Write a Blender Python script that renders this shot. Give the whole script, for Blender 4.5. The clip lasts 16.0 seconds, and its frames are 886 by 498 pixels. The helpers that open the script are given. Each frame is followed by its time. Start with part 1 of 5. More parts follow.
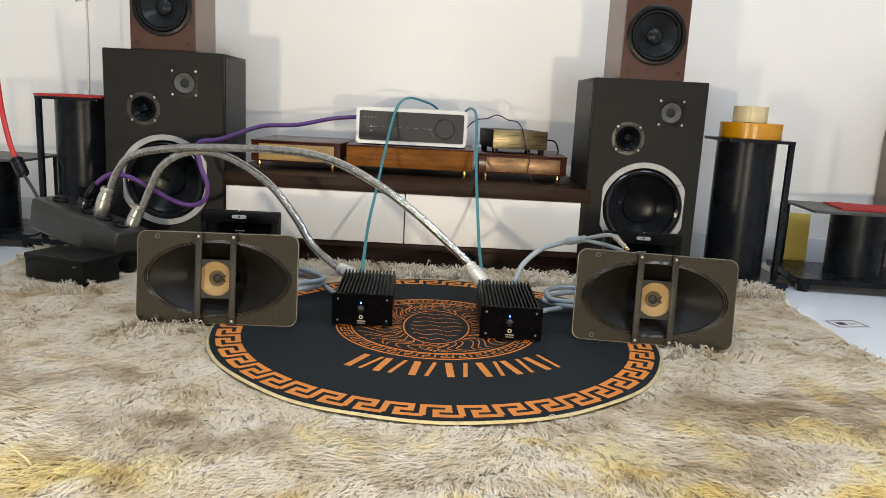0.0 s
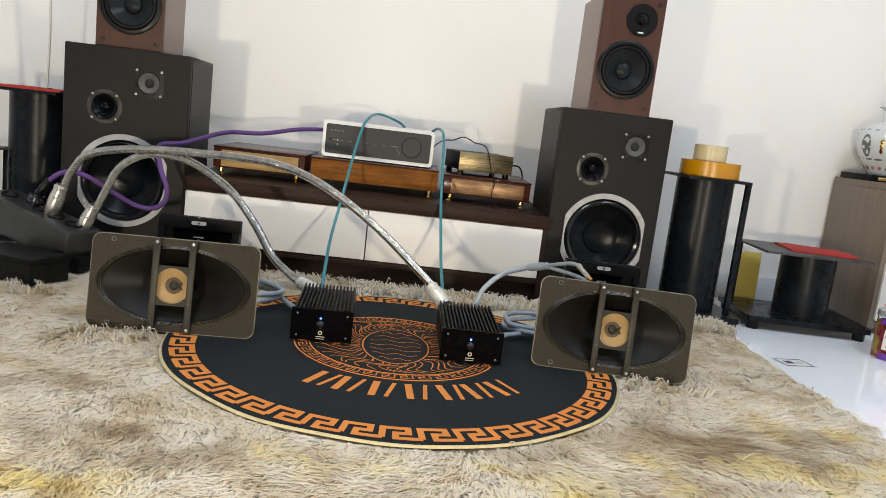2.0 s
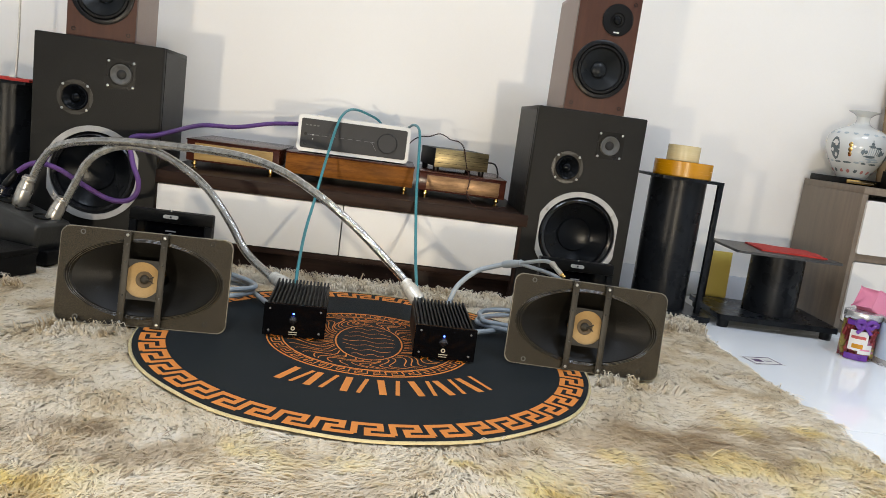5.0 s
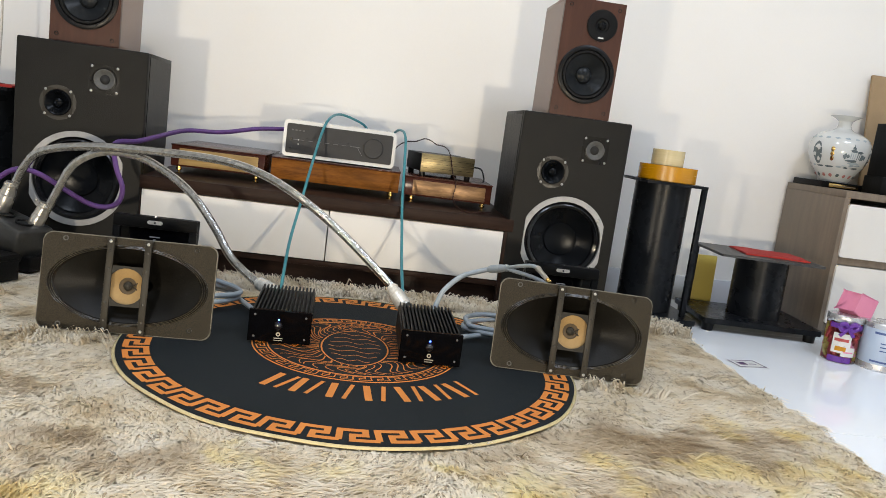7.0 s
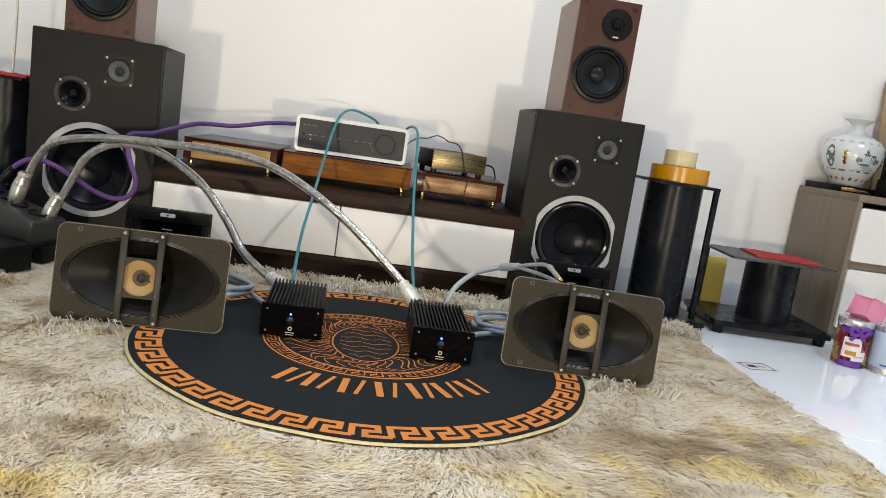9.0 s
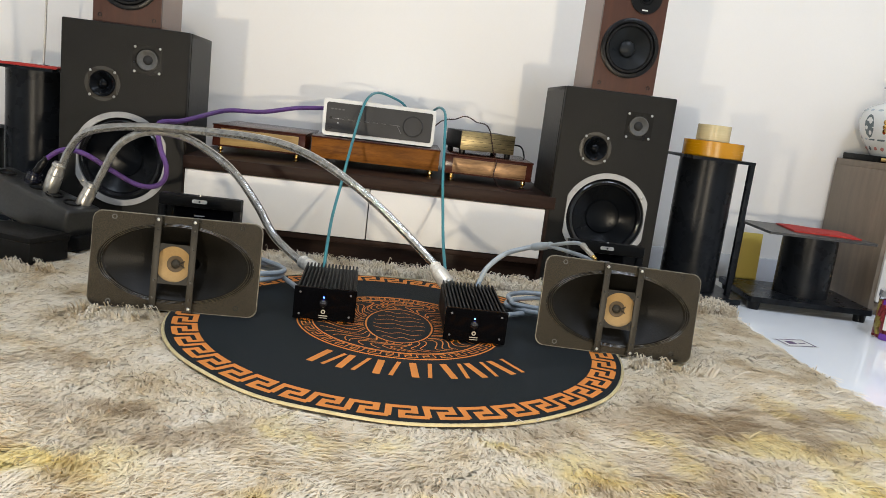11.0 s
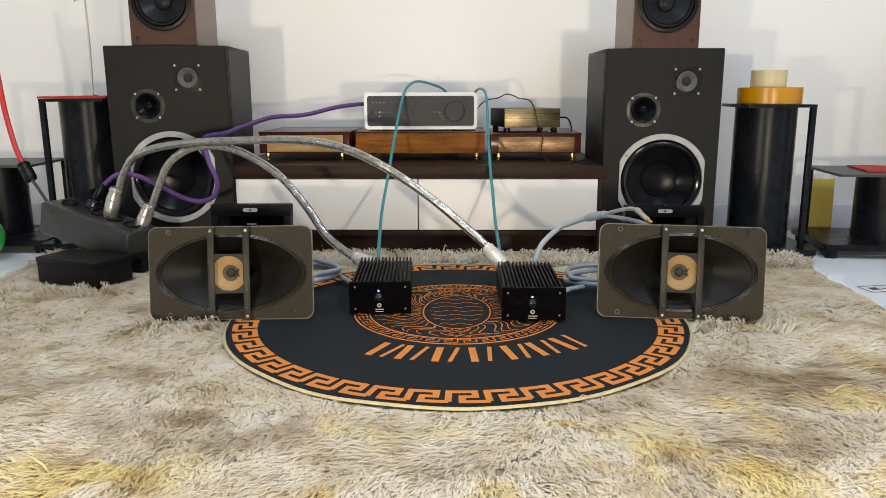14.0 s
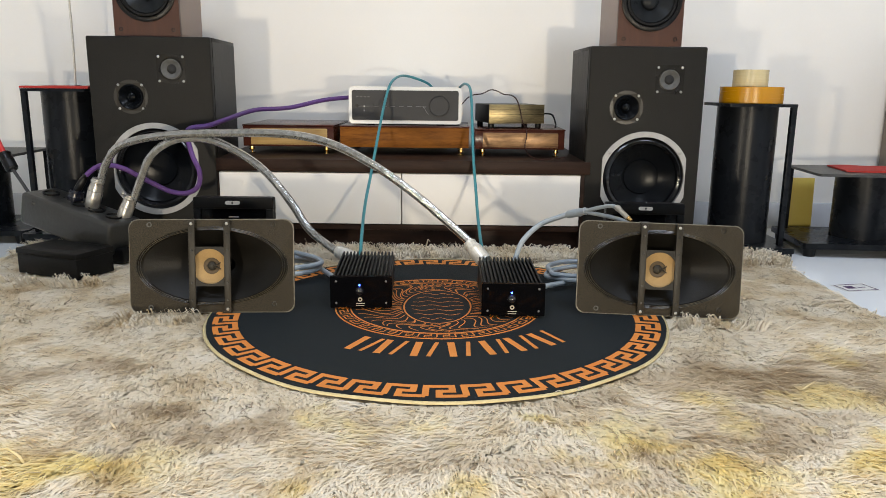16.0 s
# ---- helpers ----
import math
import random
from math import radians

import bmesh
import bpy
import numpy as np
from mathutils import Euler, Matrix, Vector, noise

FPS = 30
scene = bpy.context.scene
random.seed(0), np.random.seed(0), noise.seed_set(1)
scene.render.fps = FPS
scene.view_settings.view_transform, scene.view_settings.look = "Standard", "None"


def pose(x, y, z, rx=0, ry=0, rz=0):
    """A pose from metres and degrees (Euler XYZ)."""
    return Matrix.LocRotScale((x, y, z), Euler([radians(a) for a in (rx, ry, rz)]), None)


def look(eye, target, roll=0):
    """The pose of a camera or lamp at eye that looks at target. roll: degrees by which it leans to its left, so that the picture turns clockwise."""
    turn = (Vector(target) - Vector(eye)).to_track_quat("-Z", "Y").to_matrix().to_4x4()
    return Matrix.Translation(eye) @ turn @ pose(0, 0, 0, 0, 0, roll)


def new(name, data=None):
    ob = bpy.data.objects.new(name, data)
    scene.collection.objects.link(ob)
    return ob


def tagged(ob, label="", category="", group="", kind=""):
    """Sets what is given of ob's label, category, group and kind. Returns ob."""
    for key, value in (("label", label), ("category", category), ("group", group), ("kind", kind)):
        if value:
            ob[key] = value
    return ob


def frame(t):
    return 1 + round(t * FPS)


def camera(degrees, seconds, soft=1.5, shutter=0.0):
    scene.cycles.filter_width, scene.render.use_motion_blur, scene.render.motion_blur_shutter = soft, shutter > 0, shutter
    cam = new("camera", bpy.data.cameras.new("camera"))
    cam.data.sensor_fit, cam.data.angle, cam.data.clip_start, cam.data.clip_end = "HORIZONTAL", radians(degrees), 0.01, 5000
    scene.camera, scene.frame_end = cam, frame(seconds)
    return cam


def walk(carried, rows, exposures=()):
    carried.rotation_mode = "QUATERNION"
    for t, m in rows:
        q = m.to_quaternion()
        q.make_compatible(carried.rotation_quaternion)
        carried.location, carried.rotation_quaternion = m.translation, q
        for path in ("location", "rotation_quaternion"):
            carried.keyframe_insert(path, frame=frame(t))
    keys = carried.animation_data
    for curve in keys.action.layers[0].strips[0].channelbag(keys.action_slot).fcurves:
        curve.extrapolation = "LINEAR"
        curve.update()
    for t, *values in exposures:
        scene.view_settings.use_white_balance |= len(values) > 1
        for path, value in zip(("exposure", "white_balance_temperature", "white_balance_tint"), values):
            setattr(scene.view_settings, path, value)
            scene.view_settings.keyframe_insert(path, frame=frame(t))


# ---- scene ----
cam = camera(61.3, 16.0, soft=0.8)
PATH = [
    (0, (0.017, 0.036, 0.475), (0.003, 1.999, 0.091), 2.9),
    (0.5, (0.011, 0.032, 0.48), (0.014, 1.997, 0.111), 3.8),
    (1, (-0.001, 0.036, 0.481), (0.032, 2.005, 0.133), 5.0),
    (1.5, (-0.011, 0.035, 0.482), (0.063, 2.005, 0.149), 6.1),
    (2, (-0.01, 0.044, 0.476), (0.102, 2.014, 0.15), 6.8),
    (2.5, (-0.009, 0.047, 0.472), (0.13, 2.015, 0.143), 7.1),
    (3, (-0.005, 0.046, 0.473), (0.147, 2.012, 0.139), 7.2),
    (5.5, (-0.007, 0.043, 0.477), (0.177, 2.008, 0.155), 7.7),
    (6, (0.0, 0.042, 0.478), (0.194, 2.008, 0.162), 7.6),
    (6.5, (-0.001, 0.042, 0.477), (0.2, 2.007, 0.166), 7.5),
    (7, (-0.003, 0.043, 0.478), (0.205, 2.008, 0.167), 7.6),
    (7.5, (0.0, 0.045, 0.476), (0.212, 2.009, 0.165), 7.9),
    (8, (-0.008, 0.044, 0.476), (0.199, 2.009, 0.165), 8.2),
    (8.5, (-0.014, 0.044, 0.477), (0.187, 2.009, 0.163), 8.4),
    (11, (-0.024, 0.054, 0.465), (0.104, 2.015, 0.095), 7.0),
    (11.5, (-0.013, 0.051, 0.463), (0.102, 2.01, 0.075), 5.3),
    (12, (0.022, 0.063, 0.451), (0.129, 2.018, 0.042), 3.6),
    (12.5, (0.017, 0.072, 0.45), (0.084, 2.027, 0.034), 2.0),
    (13, (0.008, 0.084, 0.447), (0.029, 2.04, 0.031), 0.8),
    (13.5, (-0.001, 0.078, 0.453), (-0.027, 2.036, 0.042), 0.2),
    (14, (0.011, 0.073, 0.455), (-0.04, 2.029, 0.042), -0.2),
    (14.5, (0.011, 0.074, 0.455), (-0.042, 2.029, 0.037), -0.2),
    (15, (0.027, 0.069, 0.456), (-0.012, 2.024, 0.032), 0.1),
    (15.5, (0.017, 0.069, 0.457), (-0.009, 2.022, 0.028), 0.5),
    (16, (0.024, 0.066, 0.46), (0.006, 2.019, 0.03), 0.6),
]
walk(cam, [(t, look(eye, target, roll)) for t, eye, target, roll in PATH])

# ---- light ----
world = bpy.data.worlds.new("room_air")
scene.world = world
world.use_nodes = True
world.node_tree.nodes["Background"].inputs[0].default_value = (0.75, 0.82, 1.0, 1)
world.node_tree.nodes["Background"].inputs[1].default_value = 0.06
scene.view_settings.exposure = 0.0


def lamp(name, eye, target, size, power, colour):
    data = bpy.data.lights.new(name, "AREA")
    data.shape, data.size, data.energy, data.color = "DISK", size, power, colour
    ob = new(name, data)
    ob.matrix_world = look(eye, target)
    return ob


# two low lamps on the floor behind the viewer, one on either side, and two added bluish fills overhead, with no fixture
lamp("floor_lamp_light", (-0.74, -0.10, 0.20), (-0.1, 2.3, 0.95), 0.085, 16.2, (1.0, 0.865, 0.665))
lamp("floor_lamp_light", (0.60, -0.10, 0.20), (-0.1, 2.3, 0.95), 0.085, 16.2, (1.0, 0.865, 0.665))
lamp("overhead_fill_light", (-0.8, 0.15, 2.72), (-0.8, 0.15, 0), 0.9, 35, (0.73, 0.83, 1.0))
lamp("overhead_fill_light", (1.3, 0.35, 2.72), (1.3, 0.35, 0), 0.9, 41, (0.73, 0.83, 1.0))


# ---- materials ----
def node_material(name):
    m = bpy.data.materials.new(name)
    m.use_nodes = True
    return m, m.node_tree, m.node_tree.nodes["Principled BSDF"]


def surface(name, colour, other=None, rough=0.5, metal=0.0, scale=20.0, stretch=(1, 1, 1), fine=300.0, bump=0.05,
            coat=0.0, spread=0.08, contrast=(0.3, 0.7), spec=0.5):
    """A two-scale surface: a large mottling between two colours, a fine grain, and relief."""
    m, tree, shader = node_material(name)
    nodes, link = tree.nodes, tree.links.new
    other = other or tuple(c * 0.8 for c in colour)
    where = nodes.new("ShaderNodeTexCoord")
    place = nodes.new("ShaderNodeMapping")
    place.inputs["Scale"].default_value = stretch
    link(where.outputs["Object"], place.inputs[0])
    big, small = nodes.new("ShaderNodeTexNoise"), nodes.new("ShaderNodeTexNoise")
    for tex, size in ((big, scale), (small, fine)):
        tex.inputs["Scale"].default_value, tex.inputs["Detail"].default_value = size, 5
        link(place.outputs[0], tex.inputs["Vector"])
    ramp = nodes.new("ShaderNodeValToRGB")
    ramp.color_ramp.elements[0].position, ramp.color_ramp.elements[1].position = contrast
    ramp.color_ramp.elements[0].color, ramp.color_ramp.elements[1].color = (*other, 1), (*colour, 1)
    mix = nodes.new("ShaderNodeMath")
    mix.operation = "MULTIPLY_ADD"
    mix.inputs[1].default_value = 0.35
    link(small.outputs[0], mix.inputs[0])
    part_of = nodes.new("ShaderNodeMath")
    part_of.operation = "MULTIPLY"
    part_of.inputs[1].default_value = 0.65
    link(big.outputs[0], part_of.inputs[0])
    link(part_of.outputs[0], mix.inputs[2])
    link(mix.outputs[0], ramp.inputs[0])
    link(ramp.outputs[0], shader.inputs["Base Color"])
    gloss = nodes.new("ShaderNodeMapRange")
    gloss.inputs["To Min"].default_value, gloss.inputs["To Max"].default_value = max(0.02, rough - spread), rough + spread
    link(big.outputs[0], gloss.inputs[0])
    link(gloss.outputs[0], shader.inputs["Roughness"])
    shader.inputs["Metallic"].default_value = metal
    shader.inputs["Coat Weight"].default_value = coat
    shader.inputs["Specular IOR Level"].default_value = spec
    if bump:
        relief = nodes.new("ShaderNodeBump")
        relief.inputs["Strength"].default_value, relief.inputs["Distance"].default_value = bump, 0.002
        link(small.outputs[0], relief.inputs["Height"])
        link(relief.outputs[0], shader.inputs["Normal"])
    return m


WALL = surface("wall_paint", (0.82, 0.80, 0.76), (0.79, 0.77, 0.73), 0.55, scale=3, fine=250, bump=0.04)
CEILING = surface("ceiling_paint", (0.8, 0.8, 0.79), (0.77, 0.77, 0.76), 0.7, scale=3)
TILE = surface("glazed_floor_tile", (0.86, 0.89, 0.92), (0.84, 0.87, 0.90), 0.09, scale=2, fine=20, bump=0.0, spread=0.03)
SKIRTING = surface("skirting_tile", (0.62, 0.64, 0.67), (0.55, 0.57, 0.61), 0.25, scale=6, bump=0.02)
WENGE = surface("dark_brown_wood", (0.036, 0.019, 0.013), (0.012, 0.0068, 0.005), 0.42, spec=0.10, scale=7, stretch=(1, 8, 14), fine=60, bump=0.05)
DRAWER = surface("white_laminate", (0.67, 0.65, 0.61), (0.64, 0.62, 0.58), 0.4, spec=0.25, scale=4, bump=0.01)
ASH = surface("black_ash_vinyl", (0.0085, 0.008, 0.0075), (0.004, 0.004, 0.004), 0.42, spec=0.14, scale=12, stretch=(8, 8, 1), fine=120, bump=0.15)
BAFFLE = surface("black_baffle", (0.0125, 0.0118, 0.0100), (0.008, 0.0075, 0.0065), 0.5, spec=0.15, scale=15, fine=350, bump=0.2)
RUBBER = surface("black_rubber", (0.0045, 0.0045, 0.0048), (0.0028, 0.0028, 0.003), 0.33, spec=0.22, scale=30, bump=0.05)
CONE = surface("glossy_black_cone", (0.0035, 0.0042, 0.0055), (0.002, 0.0026, 0.0033), 0.24, scale=25, bump=0.02, spec=0.10)
# black cone lightened to grey-blue, the sheen held in its colour
SHEEN_CONE = surface("black_cone_grey_sheen", (0.014, 0.016, 0.018), (0.009, 0.0105, 0.012), 0.30, scale=25, bump=0.03, spec=0.15)
SURROUND = surface("glossy_rubber_surround", (0.0035, 0.0038, 0.0048), (0.002, 0.0022, 0.003), 0.14, scale=60, bump=0.12, spec=0.40)
CAST = surface("grey_cast_metal", (0.37, 0.365, 0.35), (0.27, 0.265, 0.255), 0.45, scale=30, bump=0.15)
SCREW = surface("nickel_screw", (0.42, 0.42, 0.40), (0.30, 0.30, 0.29), 0.35, metal=1.0, scale=200, bump=0.02)
MATT_SCREW = surface("matt_black_screw", (0.03, 0.03, 0.03), (0.02, 0.02, 0.02), 0.7, bump=0.0, spec=0.15)
PLEAT = surface("lacquered_black_pleat", (0.012, 0.011, 0.008), (0.007, 0.006, 0.005), 0.22, scale=30, bump=0.1, spec=0.25)
PLEAT_GLINT = surface("pleat_highlight_tone", (0.085, 0.070, 0.042), (0.016, 0.014, 0.010), 0.22, scale=16, bump=0.2, contrast=(0.4, 0.62))
SMOKED = surface("smoked_plastic", (0.020, 0.017, 0.011), (0.011, 0.009, 0.006), 0.3, scale=40, bump=0.02)
CLASP = surface("bright_metal_clasp", (0.70, 0.68, 0.62), (0.5, 0.48, 0.43), 0.35, metal=0.4, scale=200, bump=0.02)
DARK_RED = surface("dark_red_insulation", (0.055, 0.014, 0.012), (0.03, 0.008, 0.007), 0.45, bump=0.0, spec=0.3)
ROSE_GLAZE = surface("rose_glaze", (0.50, 0.22, 0.20), (0.40, 0.16, 0.15), 0.15, scale=60, bump=0.0)
DOME = surface("grey_paper_dome", (0.105, 0.105, 0.10), (0.055, 0.055, 0.053), 0.7, scale=80, bump=0.2)
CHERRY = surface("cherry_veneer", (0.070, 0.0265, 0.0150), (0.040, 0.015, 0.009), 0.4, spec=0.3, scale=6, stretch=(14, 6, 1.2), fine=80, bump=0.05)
CHERRY_SIDE = surface("paler_cherry_veneer", (0.20, 0.115, 0.085), (0.12, 0.07, 0.05), 0.32, scale=6, stretch=(6, 14, 1.2), fine=80, bump=0.05)
ROSEWOOD = surface("lacquered_rosewood", (0.075, 0.021, 0.012), (0.028, 0.009, 0.007), 0.2, spec=0.2, scale=8, stretch=(1, 6, 10), fine=70, bump=0.02)
AMBER = surface("lacquered_amber_wood", (0.27, 0.098, 0.014), (0.075, 0.023, 0.004), 0.42, scale=9, stretch=(1, 6, 9), fine=60, bump=0.02, spec=0.08)
BRASS = surface("polished_brass", (0.75, 0.52, 0.20), (0.55, 0.36, 0.12), 0.2, metal=1.0, scale=60, bump=0.01)
CHROME = surface("chrome", (0.75, 0.75, 0.76), (0.6, 0.6, 0.6), 0.12, metal=1.0, scale=40, bump=0.0)
SILVER = surface("white_lacquered_shell", (0.68, 0.68, 0.65), (0.62, 0.62, 0.60), 0.3, scale=8, bump=0.01)
GRAPHITE = surface("graphite_panel", (0.043, 0.043, 0.044), (0.032, 0.032, 0.033), 0.42, spec=0.2, scale=20, bump=0.03)
ANODISED = surface("black_anodised_aluminium", (0.0055, 0.0055, 0.006), (0.0035, 0.0035, 0.004), 0.42, spec=0.08, scale=30, bump=0.05)
ACRYLIC = surface("black_acrylic", (0.002, 0.002, 0.0025), (0.0014, 0.0014, 0.0018), 0.10, scale=10, bump=0.0, spec=0.11, spread=0.02)
# the gold tone paints warm lamp reflections onto dark brushed metal
BRUSHED = surface("dark_metal_gold_sheen", (0.40, 0.32, 0.16), (0.06, 0.05, 0.033), 0.34, metal=0.8, scale=9, stretch=(1, 1, 10), fine=60, bump=0.05)
STAND = surface("black_powder_coat", (0.0085, 0.0100, 0.0125), (0.0055, 0.0065, 0.008), 0.28, spec=0.13, scale=20, fine=400, bump=0.12)
TOP_SHEEN = surface("black_plate_grey_sheen", (0.055, 0.055, 0.054), (0.028, 0.028, 0.028), 0.45, spec=0.35, scale=25, fine=300, bump=0.15)
FELT = surface("red_felt", (0.42, 0.030, 0.022), (0.30, 0.018, 0.014), 0.85, scale=30, fine=500, bump=0.3)
TAPE = surface("yellow_packing_tape", (0.49, 0.225, 0.003), (0.43, 0.19, 0.003), 0.25, scale=12, stretch=(1, 1, 20), bump=0.03)
TAPE_CLEAR = surface("clear_packing_tape", (0.58, 0.50, 0.30), (0.48, 0.40, 0.22), 0.2, scale=12, stretch=(1, 1, 20), bump=0.02)
CARD = surface("brown_cardboard", (0.36, 0.25, 0.14), (0.28, 0.19, 0.10), 0.8, scale=20, bump=0.1)
TEAL = surface("teal_cable_jacket", (0.045, 0.24, 0.27), (0.03, 0.17, 0.20), 0.4, scale=60, fine=900, bump=0.15)
PURPLE = surface("purple_braided_sleeve", (0.105, 0.035, 0.20), (0.06, 0.02, 0.12), 0.5, scale=150, fine=900, bump=0.5)
SLATE = surface("grey_blue_cable_jacket", (0.30, 0.34, 0.37), (0.24, 0.28, 0.31), 0.38, scale=40, fine=600, bump=0.1)
RED_CABLE = surface("red_cable_jacket", (0.50, 0.025, 0.02), (0.38, 0.015, 0.012), 0.4, scale=60, bump=0.1)
SCREEN = surface("clear_sleeved_braid", (0.50, 0.50, 0.48), (0.14, 0.14, 0.135), 0.15, metal=0.85, scale=90, fine=260, bump=0.5, coat=1.0)
GREEN = surface("green_rubber_ball", (0.03, 0.40, 0.06), (0.02, 0.32, 0.05), 0.4, scale=10, bump=0.02)
TAUPE = surface("taupe_wood_laminate", (0.205, 0.160, 0.115), (0.130, 0.100, 0.072), 0.42, scale=5, stretch=(10, 10, 1), fine=70, bump=0.05)
MAT_CLOTH = surface("charcoal_mat_cloth", (0.013, 0.0165, 0.019), (0.009, 0.012, 0.0135), 0.8, spec=0.15, scale=6, fine=700, bump=0.25)
MAT_ORANGE = surface("orange_mat_print", (0.64, 0.235, 0.052), (0.54, 0.185, 0.038), 0.75, spec=0.2, scale=15, fine=700, bump=0.25)
MAT_EDGE = surface("cream_bound_edge", (0.50, 0.43, 0.25), (0.34, 0.28, 0.14), 0.85, scale=60, fine=500, bump=0.5)
CAP = surface("brown_felt_cap", (0.085, 0.058, 0.028), (0.055, 0.038, 0.02), 0.8, scale=60, bump=0.2)
PLUG_METAL = surface("dull_silver_plug", (0.60, 0.58, 0.53), (0.38, 0.36, 0.32), 0.30, metal=0.85, scale=50, bump=0.06)
NAVY = surface("blue_black_plug", (0.006, 0.007, 0.016), (0.004, 0.0045, 0.01), 0.25, scale=40, bump=0.03)
GOLD_CONE = surface("buff_paper_cone", (0.315, 0.205, 0.080), (0.235, 0.145, 0.048), 0.7, scale=30, fine=300, bump=0.2)
PLATE = surface("worn_grey_brown_steel", (0.046, 0.036, 0.020), (0.0070, 0.0056, 0.0034), 0.40, spec=0.20, scale=420, fine=1100, bump=0.6, contrast=(0.36, 0.68))
BRACKET = surface("dark_steel_bracket", (0.034, 0.030, 0.023), (0.018, 0.016, 0.012), 0.42, spec=0.148, scale=25, bump=0.15)
PAPER_CONE = surface("black_felted_cone", (0.0065, 0.0058, 0.0042), (0.004, 0.0036, 0.0028), 0.42, spec=0.15, scale=18, fine=300, bump=0.2)
BRIGHT_EDGE = surface("bare_steel_edge", (0.24, 0.225, 0.19), (0.07, 0.065, 0.052), 0.4, metal=0.8, scale=60, bump=0.1)
LEATHER = surface("black_leatherette", (0.0045, 0.0045, 0.0045), (0.003, 0.003, 0.003), 0.42, spec=0.11, scale=30, fine=500, bump=0.3)
FOAM = surface("black_wrapped_plastic", (0.030, 0.030, 0.028), (0.014, 0.014, 0.013), 0.30, spec=0.35, scale=14, fine=120, bump=0.3)
PORCELAIN = surface("white_porcelain", (0.63, 0.64, 0.625), (0.57, 0.59, 0.58), 0.12, scale=6, bump=0.0, coat=0.4)
GLAZE_BLUE = surface("grey_blue_glaze", (0.16, 0.19, 0.20), (0.08, 0.105, 0.115), 0.15, scale=40, bump=0.0)
GLAZE_PALE = surface("pale_blue_glaze", (0.42, 0.48, 0.50), (0.30, 0.36, 0.40), 0.15, scale=60, bump=0.0)
PRINT_WHITE = surface("white_print", (0.66, 0.66, 0.64), (0.6, 0.6, 0.58), 0.5, bump=0.0)
PRINT_DIM = surface("dim_gold_print", (0.34, 0.31, 0.24), (0.28, 0.25, 0.2), 0.5, bump=0.0)
PRINT_GREY = surface("grey_print", (0.22, 0.22, 0.22), (0.18, 0.18, 0.18), 0.5, bump=0.0)
INK = surface("dark_purple_ink", (0.08, 0.04, 0.11), (0.06, 0.03, 0.09), 0.6, bump=0.0)
PINK = surface("pink_plastic", (0.68, 0.24, 0.36), (0.58, 0.18, 0.30), 0.35, scale=10, bump=0.02)
VIOLET = surface("violet_wrapper", (0.13, 0.03, 0.30), (0.08, 0.02, 0.20), 0.3, scale=40, bump=0.1)
SWEETS = surface("red_sweet_wrappers", (0.45, 0.07, 0.06), (0.30, 0.03, 0.05), 0.3, scale=60, bump=0.2)
YELLOW = surface("yellow_board", (0.52, 0.42, 0.095), (0.42, 0.33, 0.065), 0.5, scale=6, bump=0.05)
TIN = surface("silver_tin", (0.62, 0.63, 0.64), (0.5, 0.5, 0.51), 0.28, metal=0.7, scale=20, bump=0.02)
BLUE_LABEL = surface("pale_blue_label", (0.42, 0.50, 0.62), (0.36, 0.44, 0.56), 0.4, scale=20, bump=0.0)
BLUE_INK = surface("blue_print", (0.05, 0.09, 0.26), (0.04, 0.07, 0.2), 0.45, bump=0.0)
DIM_MARK = surface("faint_grey_print", (0.11, 0.11, 0.11), (0.09, 0.09, 0.09), 0.5, bump=0.0)
CURL = surface("tan_rug_backing", (0.60, 0.46, 0.32), (0.46, 0.33, 0.22), 0.8, scale=30, bump=0.3)
KNOB = surface("polished_black_knob", (0.010, 0.010, 0.012), (0.007, 0.007, 0.009), 0.14, scale=10, bump=0.0, spec=0.5, spread=0.02)
LED, _tree, _led = node_material("blue_diode")
_led.inputs["Base Color"].default_value = (0.05, 0.1, 1, 1)
_led.inputs["Emission Color"].default_value, _led.inputs["Emission Strength"].default_value = (0.03, 0.08, 1.0, 1), 16


# ---- building tools ----
def thing(name, m, label, category, group=""):
    ob = new(name)
    ob.empty_display_size = 0.05
    ob.matrix_world = m
    return tagged(ob, label, category, group)


def to_mesh(name, bm, material, smooth=True):
    bmesh.ops.recalc_face_normals(bm, faces=bm.faces)
    mesh = bpy.data.meshes.new(name)
    bm.to_mesh(mesh)
    bm.free()
    mesh.materials.append(material)
    if smooth:
        mesh.shade_smooth()
        mesh.set_sharp_from_angle(angle=radians(35))
    return mesh


def part(name, bm, material, parent, label="", smooth=True):
    ob = new(name, to_mesh(name, bm, material, smooth))
    ob.parent = parent
    return tagged(ob, label)


def solo(name, bm, material, label, category, kind="", group="", m=None):
    ob = new(name, to_mesh(name, bm, material))
    if m:
        ob.matrix_world = m
    return tagged(ob, label, category, group, kind)


def box(x0, x1, y0, y1, z0, z1, bevel=0.002, steps=2, bm=None, m=None):
    bm = bm or bmesh.new()
    made = bmesh.ops.create_cube(bm, size=1)["verts"]
    for v in made:
        v.co = Vector(((x0 + x1) / 2 + v.co.x * (x1 - x0), (y0 + y1) / 2 + v.co.y * (y1 - y0), (z0 + z1) / 2 + v.co.z * (z1 - z0)))
    if m:
        bmesh.ops.transform(bm, matrix=m, verts=made)
    if bevel:
        edges = {e for v in made for e in v.link_edges}
        bmesh.ops.bevel(bm, geom=list(edges), offset=bevel, segments=steps, affect="EDGES", profile=0.5)
    return bm


